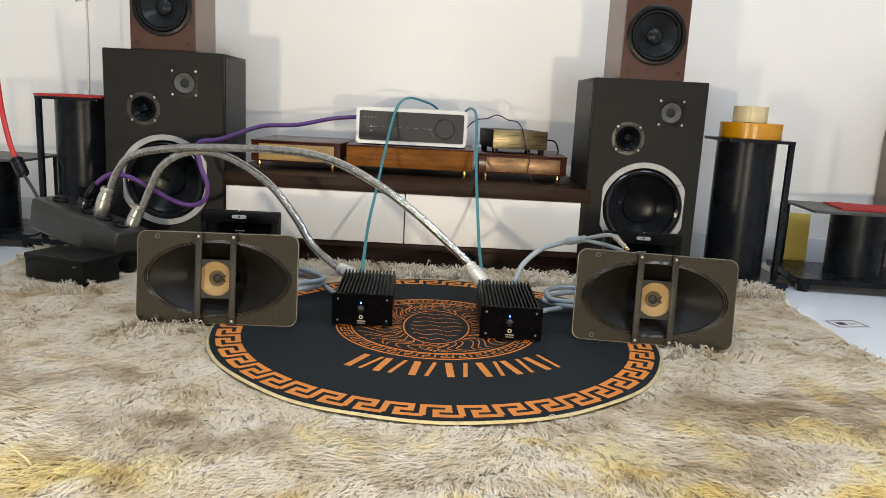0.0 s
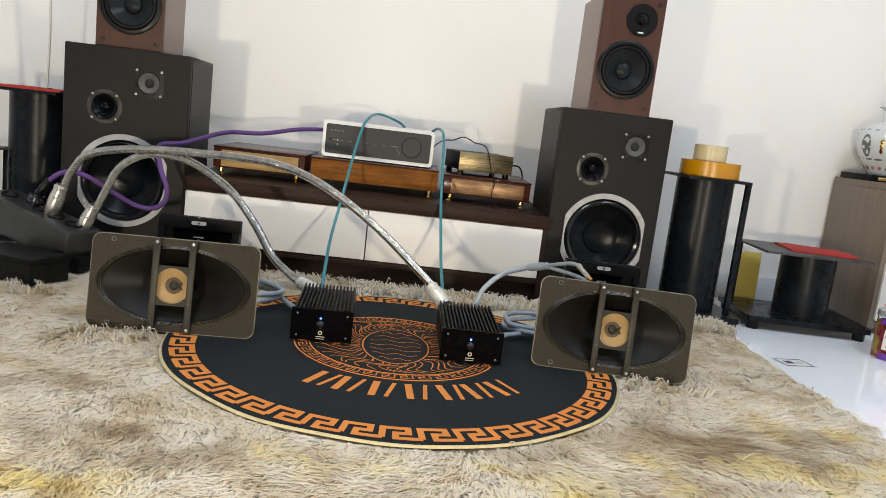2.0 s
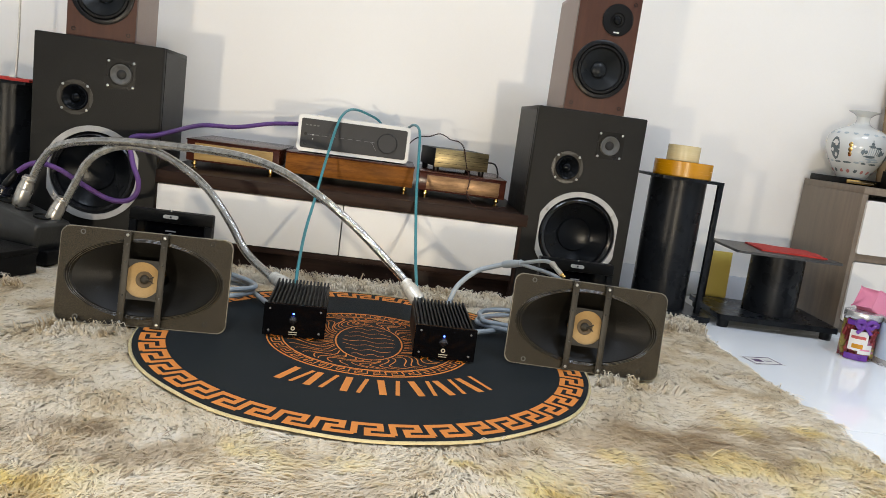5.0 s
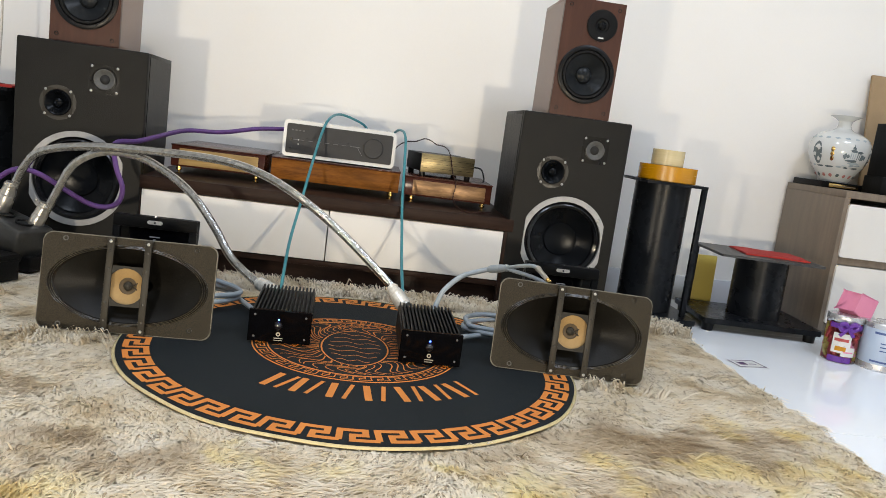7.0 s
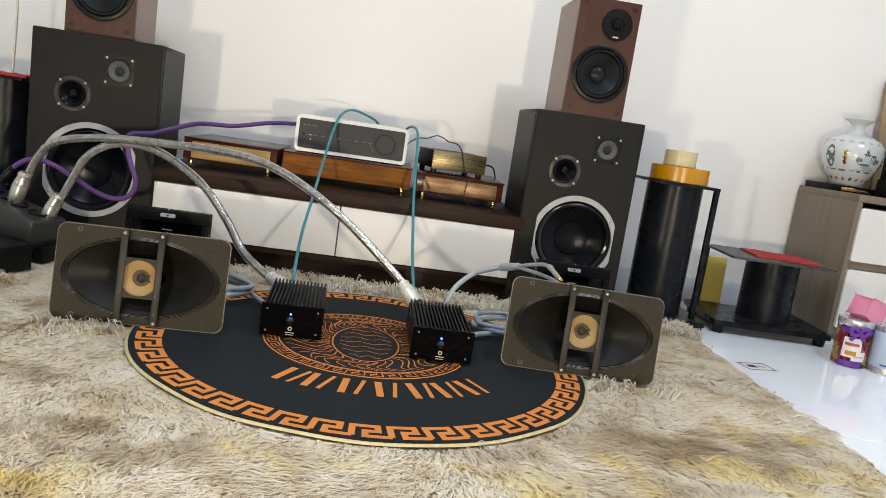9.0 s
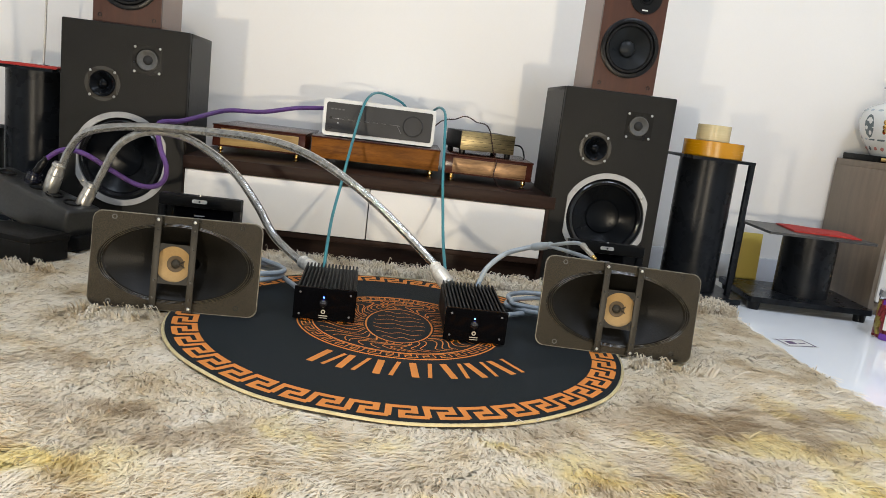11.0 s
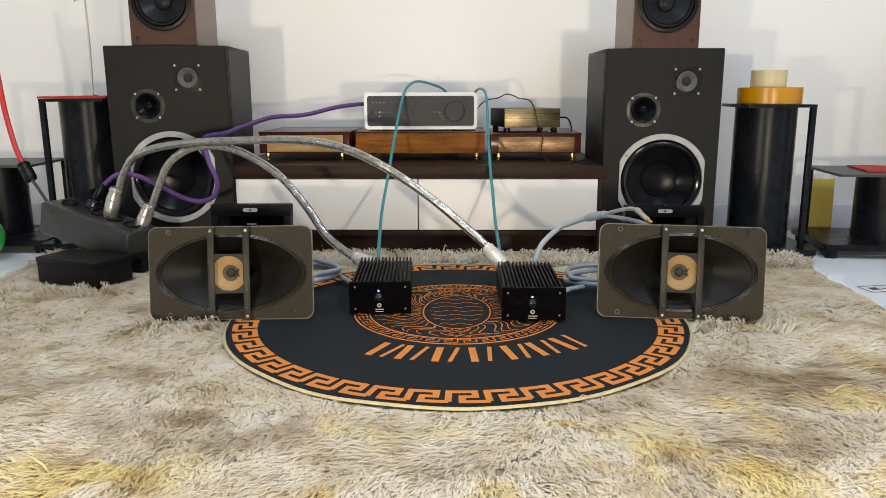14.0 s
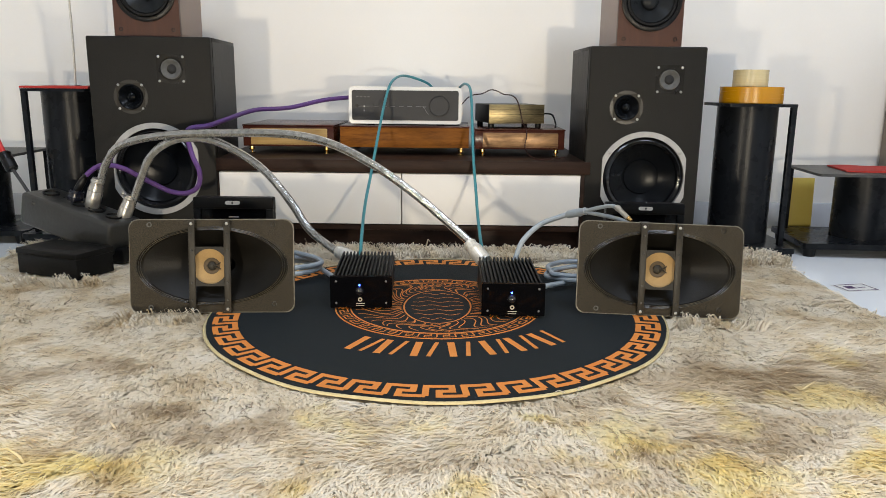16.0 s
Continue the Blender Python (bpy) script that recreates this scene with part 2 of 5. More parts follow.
def lathe(profile, n=40, m=None, bm=None):
    """Turns a profile of (radius, height) round z."""
    bm = bm or bmesh.new()
    rings = []
    for r, z in profile:
        if r < 1e-5:
            rings.append([bm.verts.new((0, 0, z))])
        else:
            rings.append([bm.verts.new((r * math.cos(2 * math.pi * i / n), r * math.sin(2 * math.pi * i / n), z)) for i in range(n)])
    for a, b in zip(rings, rings[1:]):
        for i in range(n):
            j = (i + 1) % n
            if len(a) == 1 and len(b) == 1:
                continue
            if len(a) == 1:
                bm.faces.new((a[0], b[i], b[j]))
            elif len(b) == 1:
                bm.faces.new((a[i], a[j], b[0]))
            else:
                bm.faces.new((a[i], a[j], b[j], b[i]))
    if m:
        bmesh.ops.transform(bm, matrix=m, verts=[v for ring in rings for v in ring])
    return bm


def smooth_line(points, steps=8):
    p = [Vector(q) for q in points]
    p = [2 * p[0] - p[1]] + p + [2 * p[-1] - p[-2]]
    out = []
    for i in range(1, len(p) - 2):
        for s in range(steps):
            t = s / steps
            out.append(0.5 * (2 * p[i] + (p[i + 1] - p[i - 1]) * t + (2 * p[i - 1] - 5 * p[i] + 4 * p[i + 1] - p[i + 2]) * t * t
                              + (3 * p[i] - p[i - 1] - 3 * p[i + 1] + p[i + 2]) * t ** 3))
    return out + [p[-2]]


def tube(points, radius, n=10, steps=8, bm=None, closed_ends=True):
    bm = bm or bmesh.new()
    line = smooth_line(points, steps) if steps > 1 else [Vector(q) for q in points]
    rings, side = [], None
    for i, c in enumerate(line):
        way = (line[min(i + 1, len(line) - 1)] - line[max(i - 1, 0)]).normalized()
        if side is None:
            side = way.orthogonal().normalized()
        side = (side - way * side.dot(way)).normalized()
        up = way.cross(side)
        r = radius(i / (len(line) - 1)) if callable(radius) else radius
        rings.append([bm.verts.new(c + r * (math.cos(2 * math.pi * k / n) * side + math.sin(2 * math.pi * k / n) * up)) for k in range(n)])
    for a, b in zip(rings, rings[1:]):
        for k in range(n):
            bm.faces.new((a[k], a[(k + 1) % n], b[(k + 1) % n], b[k]))
    if closed_ends:
        bm.faces.new(rings[0])
        bm.faces.new(rings[-1])
    return bm


def slab(outline, z0, z1, bm=None, m=None):
    """An upright prism over a flat outline."""
    bm = bm or bmesh.new()
    low = [bm.verts.new((x, y, z0)) for x, y in outline]
    high = [bm.verts.new((x, y, z1)) for x, y in outline]
    bm.faces.new(low)
    bm.faces.new(high)
    for i in range(len(low)):
        j = (i + 1) % len(low)
        bm.faces.new((low[i], low[j], high[j], high[i]))
    if m:
        bmesh.ops.transform(bm, matrix=m, verts=low + high)
    return bm


def rounded(w, h, r, n=6, cx=0.0, cy=0.0):
    out = []
    for sx, sy, a in ((1, 1, 0), (-1, 1, 90), (-1, -1, 180), (1, -1, 270)):
        for i in range(n + 1):
            t = radians(a + 90 * i / n)
            out.append((cx + sx * (w / 2 - r) + r * math.cos(t), cy + sy * (h / 2 - r) + r * math.sin(t)))
    return out


def circle(r, cx=0.0, cy=0.0, n=48):
    return [(cx + r * math.cos(2 * math.pi * i / n), cy + r * math.sin(2 * math.pi * i / n)) for i in range(n)]


def holed(outline, holes, z0, z1, m):
    """A flat plate with real openings through it."""
    bm = bmesh.new()
    rims = []
    for loop in (outline, *holes):
        vs = [bm.verts.new((x, y, z1)) for x, y in loop]
        rims.append([bm.edges.new((vs[i], vs[(i + 1) % len(vs)])) for i in range(len(vs))])
    bmesh.ops.triangle_fill(bm, edges=bm.edges[:], use_beauty=True)
    made = bmesh.ops.extrude_edge_only(bm, edges=[e for rim in rims for e in rim])
    for v in (g for g in made["geom"] if isinstance(g, bmesh.types.BMVert)):
        v.co.z = z0
    bmesh.ops.transform(bm, matrix=m, verts=bm.verts)
    return bm


def shell_box(w, d, h, y0, wall=0.012, bevel=0.002):
    """A cabinet of five panels, open in front."""
    bm = box(-w / 2, w / 2, y0, d, h - wall, h, bevel)
    box(-w / 2, w / 2, y0, d, 0, wall, bevel, bm=bm)
    box(-w / 2, -w / 2 + wall, y0 + 0.0005, d - 0.0005, wall - 0.002, h - wall + 0.002, 0, bm=bm)
    box(w / 2 - wall, w / 2, y0 + 0.0005, d - 0.0005, wall - 0.002, h - wall + 0.002, 0, bm=bm)
    box(-w / 2 + wall, w / 2 - wall, d - wall, d - 0.001, wall, h - wall, 0, bm=bm)
    return bm


FACING = pose(0, 0, 0, 90, 0, 0)      # turns a lathe's or slab's +z to face -y

# ---- the room ----
BACK, LEFT, RIGHT, REAR, TOP = 2.55, -2.6, 2.5, -2.4, 2.8
floor = solo("floor", box(LEFT - 0.1, RIGHT + 0.1, REAR - 0.1, BACK + 0.1, -0.12, -0.003, 0), SKIRTING, "glossy white glazed tile floor with thin joints", "floor", "structure")
TILE_MESH = to_mesh("tile", box(-0.399, 0.399, -0.399, 0.399, -0.003, 0.0, 0.0006, 1), TILE)
for i in range(-5, 3):
    for j in range(-5, 2):
        tile = new("tile", TILE_MESH)
        tile.parent, tile.location = floor, (1.25 + 0.8 * i, 1.75 + 0.8 * j, 0)
solo("wall_north", box(LEFT - 0.1, RIGHT + 0.1, BACK, BACK + 0.12, 0.0, TOP, 0), WALL, "plain cream white painted wall", "wall", "structure")
solo("wall_west", box(LEFT - 0.12, LEFT, REAR, BACK, 0.0, TOP, 0), WALL, "plain cream white painted wall", "wall", "structure")
solo("wall_east", box(RIGHT, RIGHT + 0.12, REAR, BACK, 0.0, TOP, 0), WALL, "plain cream white painted wall", "wall", "structure")
solo("wall_south", box(LEFT - 0.1, RIGHT + 0.1, REAR - 0.12, REAR, 0.0, TOP, 0), WALL, "plain cream white painted wall", "wall", "structure")
solo("ceiling", box(LEFT - 0.1, RIGHT + 0.1, REAR - 0.1, BACK + 0.1, TOP, TOP + 0.1, 0), CEILING, "plain white ceiling", "ceiling", "structure")
solo("baseboard", box(LEFT, RIGHT, BACK - 0.012, BACK, 0.0, 0.087, 0.002), SKIRTING, "low grey glazed skirting along the wall", "baseboard", "structure")

# ---- shaggy rug ----
RUG = (-1.075, 0.87, -0.45, 2.03)
TAN_PATCHES = [(-0.62, 1.13, 0.17, 0.05, 0.6), (-0.40, 0.99, 0.11, 0.04, 0.7), (-0.28, 0.93, 0.10, 0.04, 0.7), (0.50, 1.14, 0.22, 0.085, 1.0), (0.64, 1.22, 0.10, 0.05, 0.8), (0.22, 1.03, 0.09, 0.03, 0.5), (0.04, 0.88, 0.16, 0.03, 0.45),
               (0.42, 0.98, 0.16, 0.05, 0.6), (-0.12, 0.97, 0.08, 0.03, 0.4), (0.30, 0.83, 0.12, 0.03, 0.5)]
GOLD_PATCHES = [(-0.42, 0.85, 0.13, 0.06, 0.95), (0.25, 0.93, 0.065, 0.045, 0.85), (0.139, 0.972, 0.05, 0.02, 0.8), (0.38, 0.86, 0.07, 0.03, 0.9), (0.56, 0.875, 0.09, 0.035, 0.9), (0.60, 1.06, 0.11, 0.03, 0.6), (0.75, 1.10, 0.08, 0.04, 0.6)]


def fur_material(name, base=False):
    m, tree, shader = node_material(name)
    nodes, link = tree.nodes, tree.links.new
    where = nodes.new("ShaderNodeNewGeometry")
    big, mid = nodes.new("ShaderNodeTexNoise"), nodes.new("ShaderNodeTexNoise")
    big.inputs["Scale"].default_value, big.inputs["Detail"].default_value = 10, 6
    mid.inputs["Scale"].default_value, mid.inputs["Detail"].default_value = 13, 6
    link(where.outputs["Position"], big.inputs["Vector"])
    link(where.outputs["Position"], mid.inputs["Vector"])

    def ramp(source, stops):
        r = nodes.new("ShaderNodeValToRGB")
        while len(r.color_ramp.elements) < len(stops):
            r.color_ramp.elements.new(0.5)
        for e, (at, c) in zip(r.color_ramp.elements, stops):
            e.position, e.color = at, (*c, 1)
        link(source, r.inputs[0])
        return r.outputs[0]

    tone = nodes.new("ShaderNodeMath")
    tone.operation = "MULTIPLY_ADD"
    tone.inputs[1].default_value = 0.13
    if base:
        tone.inputs[0].default_value = 0.6
    else:
        link(where.outputs["Random Per Island"], tone.inputs[0])
    half = nodes.new("ShaderNodeMath")
    half.operation = "MULTIPLY"
    half.inputs[1].default_value = 0.84
    link(mid.outputs[0], half.inputs[0])
    link(half.outputs[0], tone.inputs[2])
    pale = ramp(tone.outputs[0], [(0.24, (0.54, 0.40, 0.235)), (0.37, (0.79, 0.665, 0.465)), (0.47, (0.91, 0.815, 0.65)), (0.70, (0.95, 0.885, 0.765))])
    gold = ramp(tone.outputs[0], [(0.24, (0.52, 0.38, 0.14)), (0.38, (0.80, 0.61, 0.23)), (0.50, (0.93, 0.77, 0.35)), (0.72, (0.96, 0.87, 0.56))])
    spot = nodes.new("ShaderNodeSeparateXYZ")
    link(where.outputs["Position"], spot.inputs[0])
    dye = nodes.new("ShaderNodeMath")
    dye.operation = "MULTIPLY_ADD"
    dye.inputs[1].default_value = -0.30
    link(spot.outputs["Y"], dye.inputs[0])
    side = nodes.new("ShaderNodeMath")
    side.operation = "MULTIPLY_ADD"
    side.inputs[1].default_value = 0.09
    link(spot.outputs["X"], side.inputs[0])
    link(big.outputs[0], side.inputs[2])
    link(side.outputs[0], dye.inputs[2])
    patch = ramp(dye.outputs[0], [(0.27, (0, 0, 0)), (0.44, (0.95, 0.95, 0.95))])
    # dyed patches with ragged borders, each an oval on the rug
    warp = nodes.new("ShaderNodeTexNoise")
    warp.inputs["Scale"].default_value, warp.inputs["Detail"].default_value = 9, 4
    link(where.outputs["Position"], warp.inputs["Vector"])
    away = nodes.new("ShaderNodeVectorMath")
    away.operation = "MULTIPLY_ADD"
    away.inputs[1].default_value, away.inputs[2].default_value = (0.26, 0.26, 0), (-0.13, -0.13, 0)
    link(warp.outputs["Color"], away.inputs[0])
    moved = nodes.new("ShaderNodeVectorMath")
    link(where.outputs["Position"], moved.inputs[0])
    link(away.outputs[0], moved.inputs[1])

    def patches(spots):
        total = None
        for x, y, rx, ry, much in spots:
            scaled = nodes.new("ShaderNodeVectorMath")
            scaled.operation = "MULTIPLY_ADD"
            scaled.inputs[1].default_value, scaled.inputs[2].default_value = (1 / rx, 1 / ry, 0), (-x / rx, -y / ry, 0)
            link(moved.outputs[0], scaled.inputs[0])
            far = nodes.new("ShaderNodeVectorMath")
            far.operation = "LENGTH"
            link(scaled.outputs[0], far.inputs[0])
            soft = nodes.new("ShaderNodeMapRange")
            for key, value in (("From Min", 1.35), ("From Max", 0.35), ("To Min", 0.0), ("To Max", much)):
                soft.inputs[key].default_value = value
            link(far.outputs["Value"], soft.inputs[0])
            if total is None:
                total = soft.outputs[0]
            else:
                most = nodes.new("ShaderNodeMath")
                most.operation = "MAXIMUM"
                link(total, most.inputs[0])
                link(soft.outputs[0], most.inputs[1])
                total = most.outputs[0]
        return total

    def blended(factor, a, b):
        mix = nodes.new("ShaderNodeMix")
        mix.data_type = "RGBA"
        link(factor, mix.inputs["Factor"])
        link(a, mix.inputs["A"])
        link(b, mix.inputs["B"])
        return mix.outputs["Result"]

    tan = ramp(tone.outputs[0], [(0.24, (0.19, 0.12, 0.06)), (0.38, (0.36, 0.255, 0.15)), (0.50, (0.54, 0.42, 0.27)), (0.70, (0.72, 0.60, 0.43))])
    ground = blended(patches(TAN_PATCHES), pale, tan)
    ground = blended(patches(GOLD_PATCHES), ground, gold)
    mix = nodes.new("ShaderNodeMix")
    mix.data_type = "RGBA"
    link(patch, mix.inputs["Factor"])
    link(ground, mix.inputs["A"])
    link(gold, mix.inputs["B"])
    colour = mix.outputs["Result"]
    if not base:
        # some strands coloured dark to stand for shaded gaps between tufts
        gap_strands = ramp(where.outputs["Random Per Island"], [(0.915, (0, 0, 0)), (0.93, (0.75, 0.75, 0.75))])
        colour = blended(gap_strands, colour, ramp(tone.outputs[0], [(0.3, (0.20, 0.13, 0.07)), (0.6, (0.34, 0.25, 0.15))]))
    link(colour, shader.inputs["Base Color"])
    shader.inputs["Roughness"].default_value = 0.55
    thin, blend = nodes.new("ShaderNodeBsdfTranslucent"), nodes.new("ShaderNodeMixShader")
    blend.inputs[0].default_value = 0.0 if base else 0.36
    link(colour, thin.inputs["Color"])
    link(shader.outputs[0], blend.inputs[1])
    link(thin.outputs[0], blend.inputs[2])
    link(blend.outputs[0], nodes["Material Output"].inputs["Surface"])
    shader.inputs["Specular IOR Level"].default_value = 0.15
    if not base:
        # the soft pile scatters as one surface: each strand's normal leans towards that of the rug
        lean = nodes.new("ShaderNodeVectorMath")
        lean.operation = "MULTIPLY_ADD"
        lean.inputs[1].default_value, lean.inputs[2].default_value = (0.40, 0.40, 0.40), (0, 0, 0.60)
        link(where.outputs["Normal"], lean.inputs[0])
        unit = nodes.new("ShaderNodeVectorMath")
        unit.operation = "NORMALIZE"
        link(lean.outputs[0], unit.inputs[0])
        link(unit.outputs[0], shader.inputs["Normal"])
    return m


def make_rug():
    rng = np.random.default_rng(11)
    x0, x1, y0, y1 = RUG
    # the backing, with an uneven outline
    bm = bmesh.new()
    pts = []
    for k in range(240):
        s = 4 * k / 240
        e, f = int(s), s - int(s)
        x, y = ((x0 + (x1 - x0) * f, y0), (x1, y0 + (y1 - y0) * f), (x1 - (x1 - x0) * f, y1), (x0, y1 - (y1 - y0) * f))[e]
        pts.append((x + 0.02 * noise.noise(Vector((x * 3, y * 3, 0))), y + 0.02 * noise.noise(Vector((x * 3, y * 3, 9)))))
    rug = solo("shaggy_rug", slab(pts, 0.001, 0.0175), fur_material("fur_backing", True), "cream shaggy fur rug with tan and yellow patches", "rug")
    clumps, each = 46000, 9
    dens = rng.random(clumps * 3)
    cx = rng.uniform(x0 - 0.01, x1 + 0.01, clumps * 3)
    cy = rng.uniform(y0, y1 + 0.005, clumps * 3)
    keep = ((cy > 0.5) | (dens < 0.2)) & (np.hypot(cx - 0.001, cy - 1.465) > 0.404)
    cx, cy = cx[keep][:clumps], cy[keep][:clumps]
    c = len(cx)
    # combed direction that wanders over the rug
    flow = np.array([3.2 * noise.noise(Vector((x * 2.2, y * 2.2, 3))) + 1.3 * noise.noise(Vector((x * 7, y * 7, 5))) for x, y in zip(cx, cy)])
    ang_c = -2.2 + flow + rng.normal(0, 0.38, c)
    len_c = rng.uniform(0.026, 0.054, c)
    lift_c = rng.uniform(0.05, 0.30, c) + 0.15 * (rng.random(c) < 0.03)
    n = c * each
    idx = np.repeat(np.arange(c), each)
    bx = cx[idx] + rng.normal(0, 0.0055, n)
    by = cy[idx] + rng.normal(0, 0.0055, n)
    out = np.hypot(bx - 0.001, by - 1.465) < 0.395
    ang = ang_c[idx] + rng.normal(0, 0.16, n)
    length = len_c[idx] * rng.uniform(0.65, 1.1, n)
    lift = np.clip(lift_c[idx] + rng.normal(0, 0.12, n), 0.05, 0.9)
    tipx = cx[idx] + np.cos(ang_c[idx]) * len_c[idx] * 0.9 + rng.normal(0, 0.003, n)
    tipy = cy[idx] + np.sin(ang_c[idx]) * len_c[idx] * 0.9 + rng.normal(0, 0.003, n)
    rows = 4
    verts = np.zeros((n, 2 * (rows - 1) + 1, 3))
    half = rng.uniform(0.0010, 0.0023, n)
    top = 0.0212 + rng.uniform(0.003, 0.010, n) * (0.3 + lift) + 0.007 * (lift > 0.62)
    # ruffled tufts stand up along the back and beside the things that press on the pile
    ruffled = ((cy > 1.90) | (np.hypot((cx + 0.52) / 0.11, (cy - 1.385) / 0.035) < 1) | (np.hypot((cx - 0.52) / 0.11, (cy - 1.40) / 0.03) < 1)
               | (np.hypot((cx + 0.86) / 0.14, (cy - 1.64) / 0.035) < 1))
    stands = (ruffled & (rng.random(c) < np.where(cy > 1.90, 0.5, 0.16)))[idx]
    top = top + np.where(stands, rng.uniform(0.004, 0.022, n), 0)
    tipx, tipy = np.where(stands, bx + (tipx - bx) * 0.45, tipx), np.where(stands, by + (tipy - by) * 0.45, tipy)
    length = np.where(stands, length * 0.45, length)
    curl = rng.normal(0, 0.0065, n)
    sx, sy = -np.sin(ang), np.cos(ang)
    for k in range(rows):
        s = k / (rows - 1)
        px = bx + (np.cos(ang) * length * s) * (1 - s) + (tipx - bx) * s * s + sx * curl * s * s
        py = by + (np.sin(ang) * length * s) * (1 - s) + (tipy - by) * s * s + sy * curl * s * s
        pz = 0.014 + (top - 0.014) * math.sin(s * 2.1) / math.sin(math.pi / 2) * np.where(lift > 0.6, 1.1, 1.0)
        under = np.hypot(px - 0.001, py - 1.465)
        pz = np.where(under < 0.437, np.minimum(pz, 0.0235), np.where(under < 0.447, np.minimum(pz, 0.0300 + 0.006 * (lift > 0.62)), pz))
        if k < rows - 1:
            w = half * (1.0, 1.0, 0.75)[k]
            verts[:, 2 * k] = np.stack([px - sx * w, py - sy * w, pz], 1)
            verts[:, 2 * k + 1] = np.stack([px + sx * w, py + sy * w, pz], 1)
        else:
            verts[:, 2 * k] = np.stack([px, py, pz], 1)
    verts = verts[~out]
    n = len(verts)
    per = 2 * (rows - 1) + 1
    base = np.arange(n) * per
    quads = np.concatenate([np.stack([base + 2 * k, base + 2 * k + 1, base + 2 * k + 3, base + 2 * k + 2], 1) for k in range(rows - 2)])
    tris = np.stack([base + 2 * (rows - 2), base + 2 * (rows - 2) + 1, base + 2 * (rows - 1)], 1)
    mesh = bpy.data.meshes.new("fur")
    mesh.vertices.add(n * per)
    mesh.vertices.foreach_set("co", verts.reshape(-1).astype(np.float32))
    loops = np.concatenate([quads.reshape(-1), tris.reshape(-1)])
    mesh.loops.add(len(loops))
    mesh.loops.foreach_set("vertex_index", loops.astype(np.int32))
    mesh.polygons.add(len(quads) + len(tris))
    starts = np.concatenate([np.arange(len(quads)) * 4, len(quads) * 4 + np.arange(len(tris)) * 3])
    mesh.polygons.foreach_set("loop_start", starts.astype(np.int32))
    mesh.update(calc_edges=True)
    mesh.materials.append(fur_material("fur_strands"))
    mesh.shade_smooth()
    corner = tube([(0.785, 1.956, 0.018), (0.802, 1.966, 0.026), (0.820, 1.976, 0.030), (0.832, 1.982, 0.027)], lambda q: 0.005 + 0.006 * math.sin(math.pi * (0.25 + 0.6 * q)), 14, 6)
    part("curled_edge", corner, CURL, rug, "bare tan curled rug edge")
    pile = new("fur", mesh)
    pile.parent = rug
    tagged(pile, "long combed cream and tan strands", kind="stuff")


make_rug()

# ---- television cabinet ----
def make_cabinet():
    t = thing("tv_cabinet", pose(-0.1125, 2.05, 0), "low dark brown wooden television cabinet with two white drawers", "cabinet")
    w, d = 0.9985, 0.47
    part("top_panel", box(-w / 2 - 0.006, w / 2 + 0.006, -0.006, d, 0.230, 0.263, 0.0015), WENGE, t)
    part("side_panel", box(-w / 2 - 0.005, -w / 2 + 0.016, -0.001, d, 0.0, 0.230, 0.001), WENGE, t)
    part("side_panel", box(w / 2 - 0.016, w / 2 + 0.005, -0.001, d, 0.0, 0.230, 0.001), WENGE, t)
    part("back_panel", box(-w / 2 + 0.016, w / 2 - 0.016, d - 0.01, d, 0.012, 0.230, 0), WENGE, t)
    part("bottom_panel", box(-w / 2 + 0.016, w / 2 - 0.016, 0.002, d - 0.01, 0.074, 0.088, 0.001), WENGE, t)
    part("plinth", box(-w / 2 + 0.016, w / 2 - 0.016, 0.025, d - 0.02, 0.0, 0.074, 0.001), WENGE, t)
    for x0, x1 in ((-w / 2 + 0.018, 0.0045), (0.0075, w / 2 - 0.018)):
        part("drawer", box(x0, x1, -0.002, 0.40, 0.0905, 0.2275, 0.0015), DRAWER, t, "white laminate drawer front")


make_cabinet()


# ---- loudspeakers ----
def front(x, z, y=0.0):
    return pose(x, y, z) @ FACING


def screws(parent, spots, r, y, material=SCREW):
    for x, z in spots:
        part("screw", lathe([(0, 0.0022), (r * 0.45, 0.0022), (r * 0.9, 0.0014), (r, 0)], 10, front(x, z, y)), material, parent)


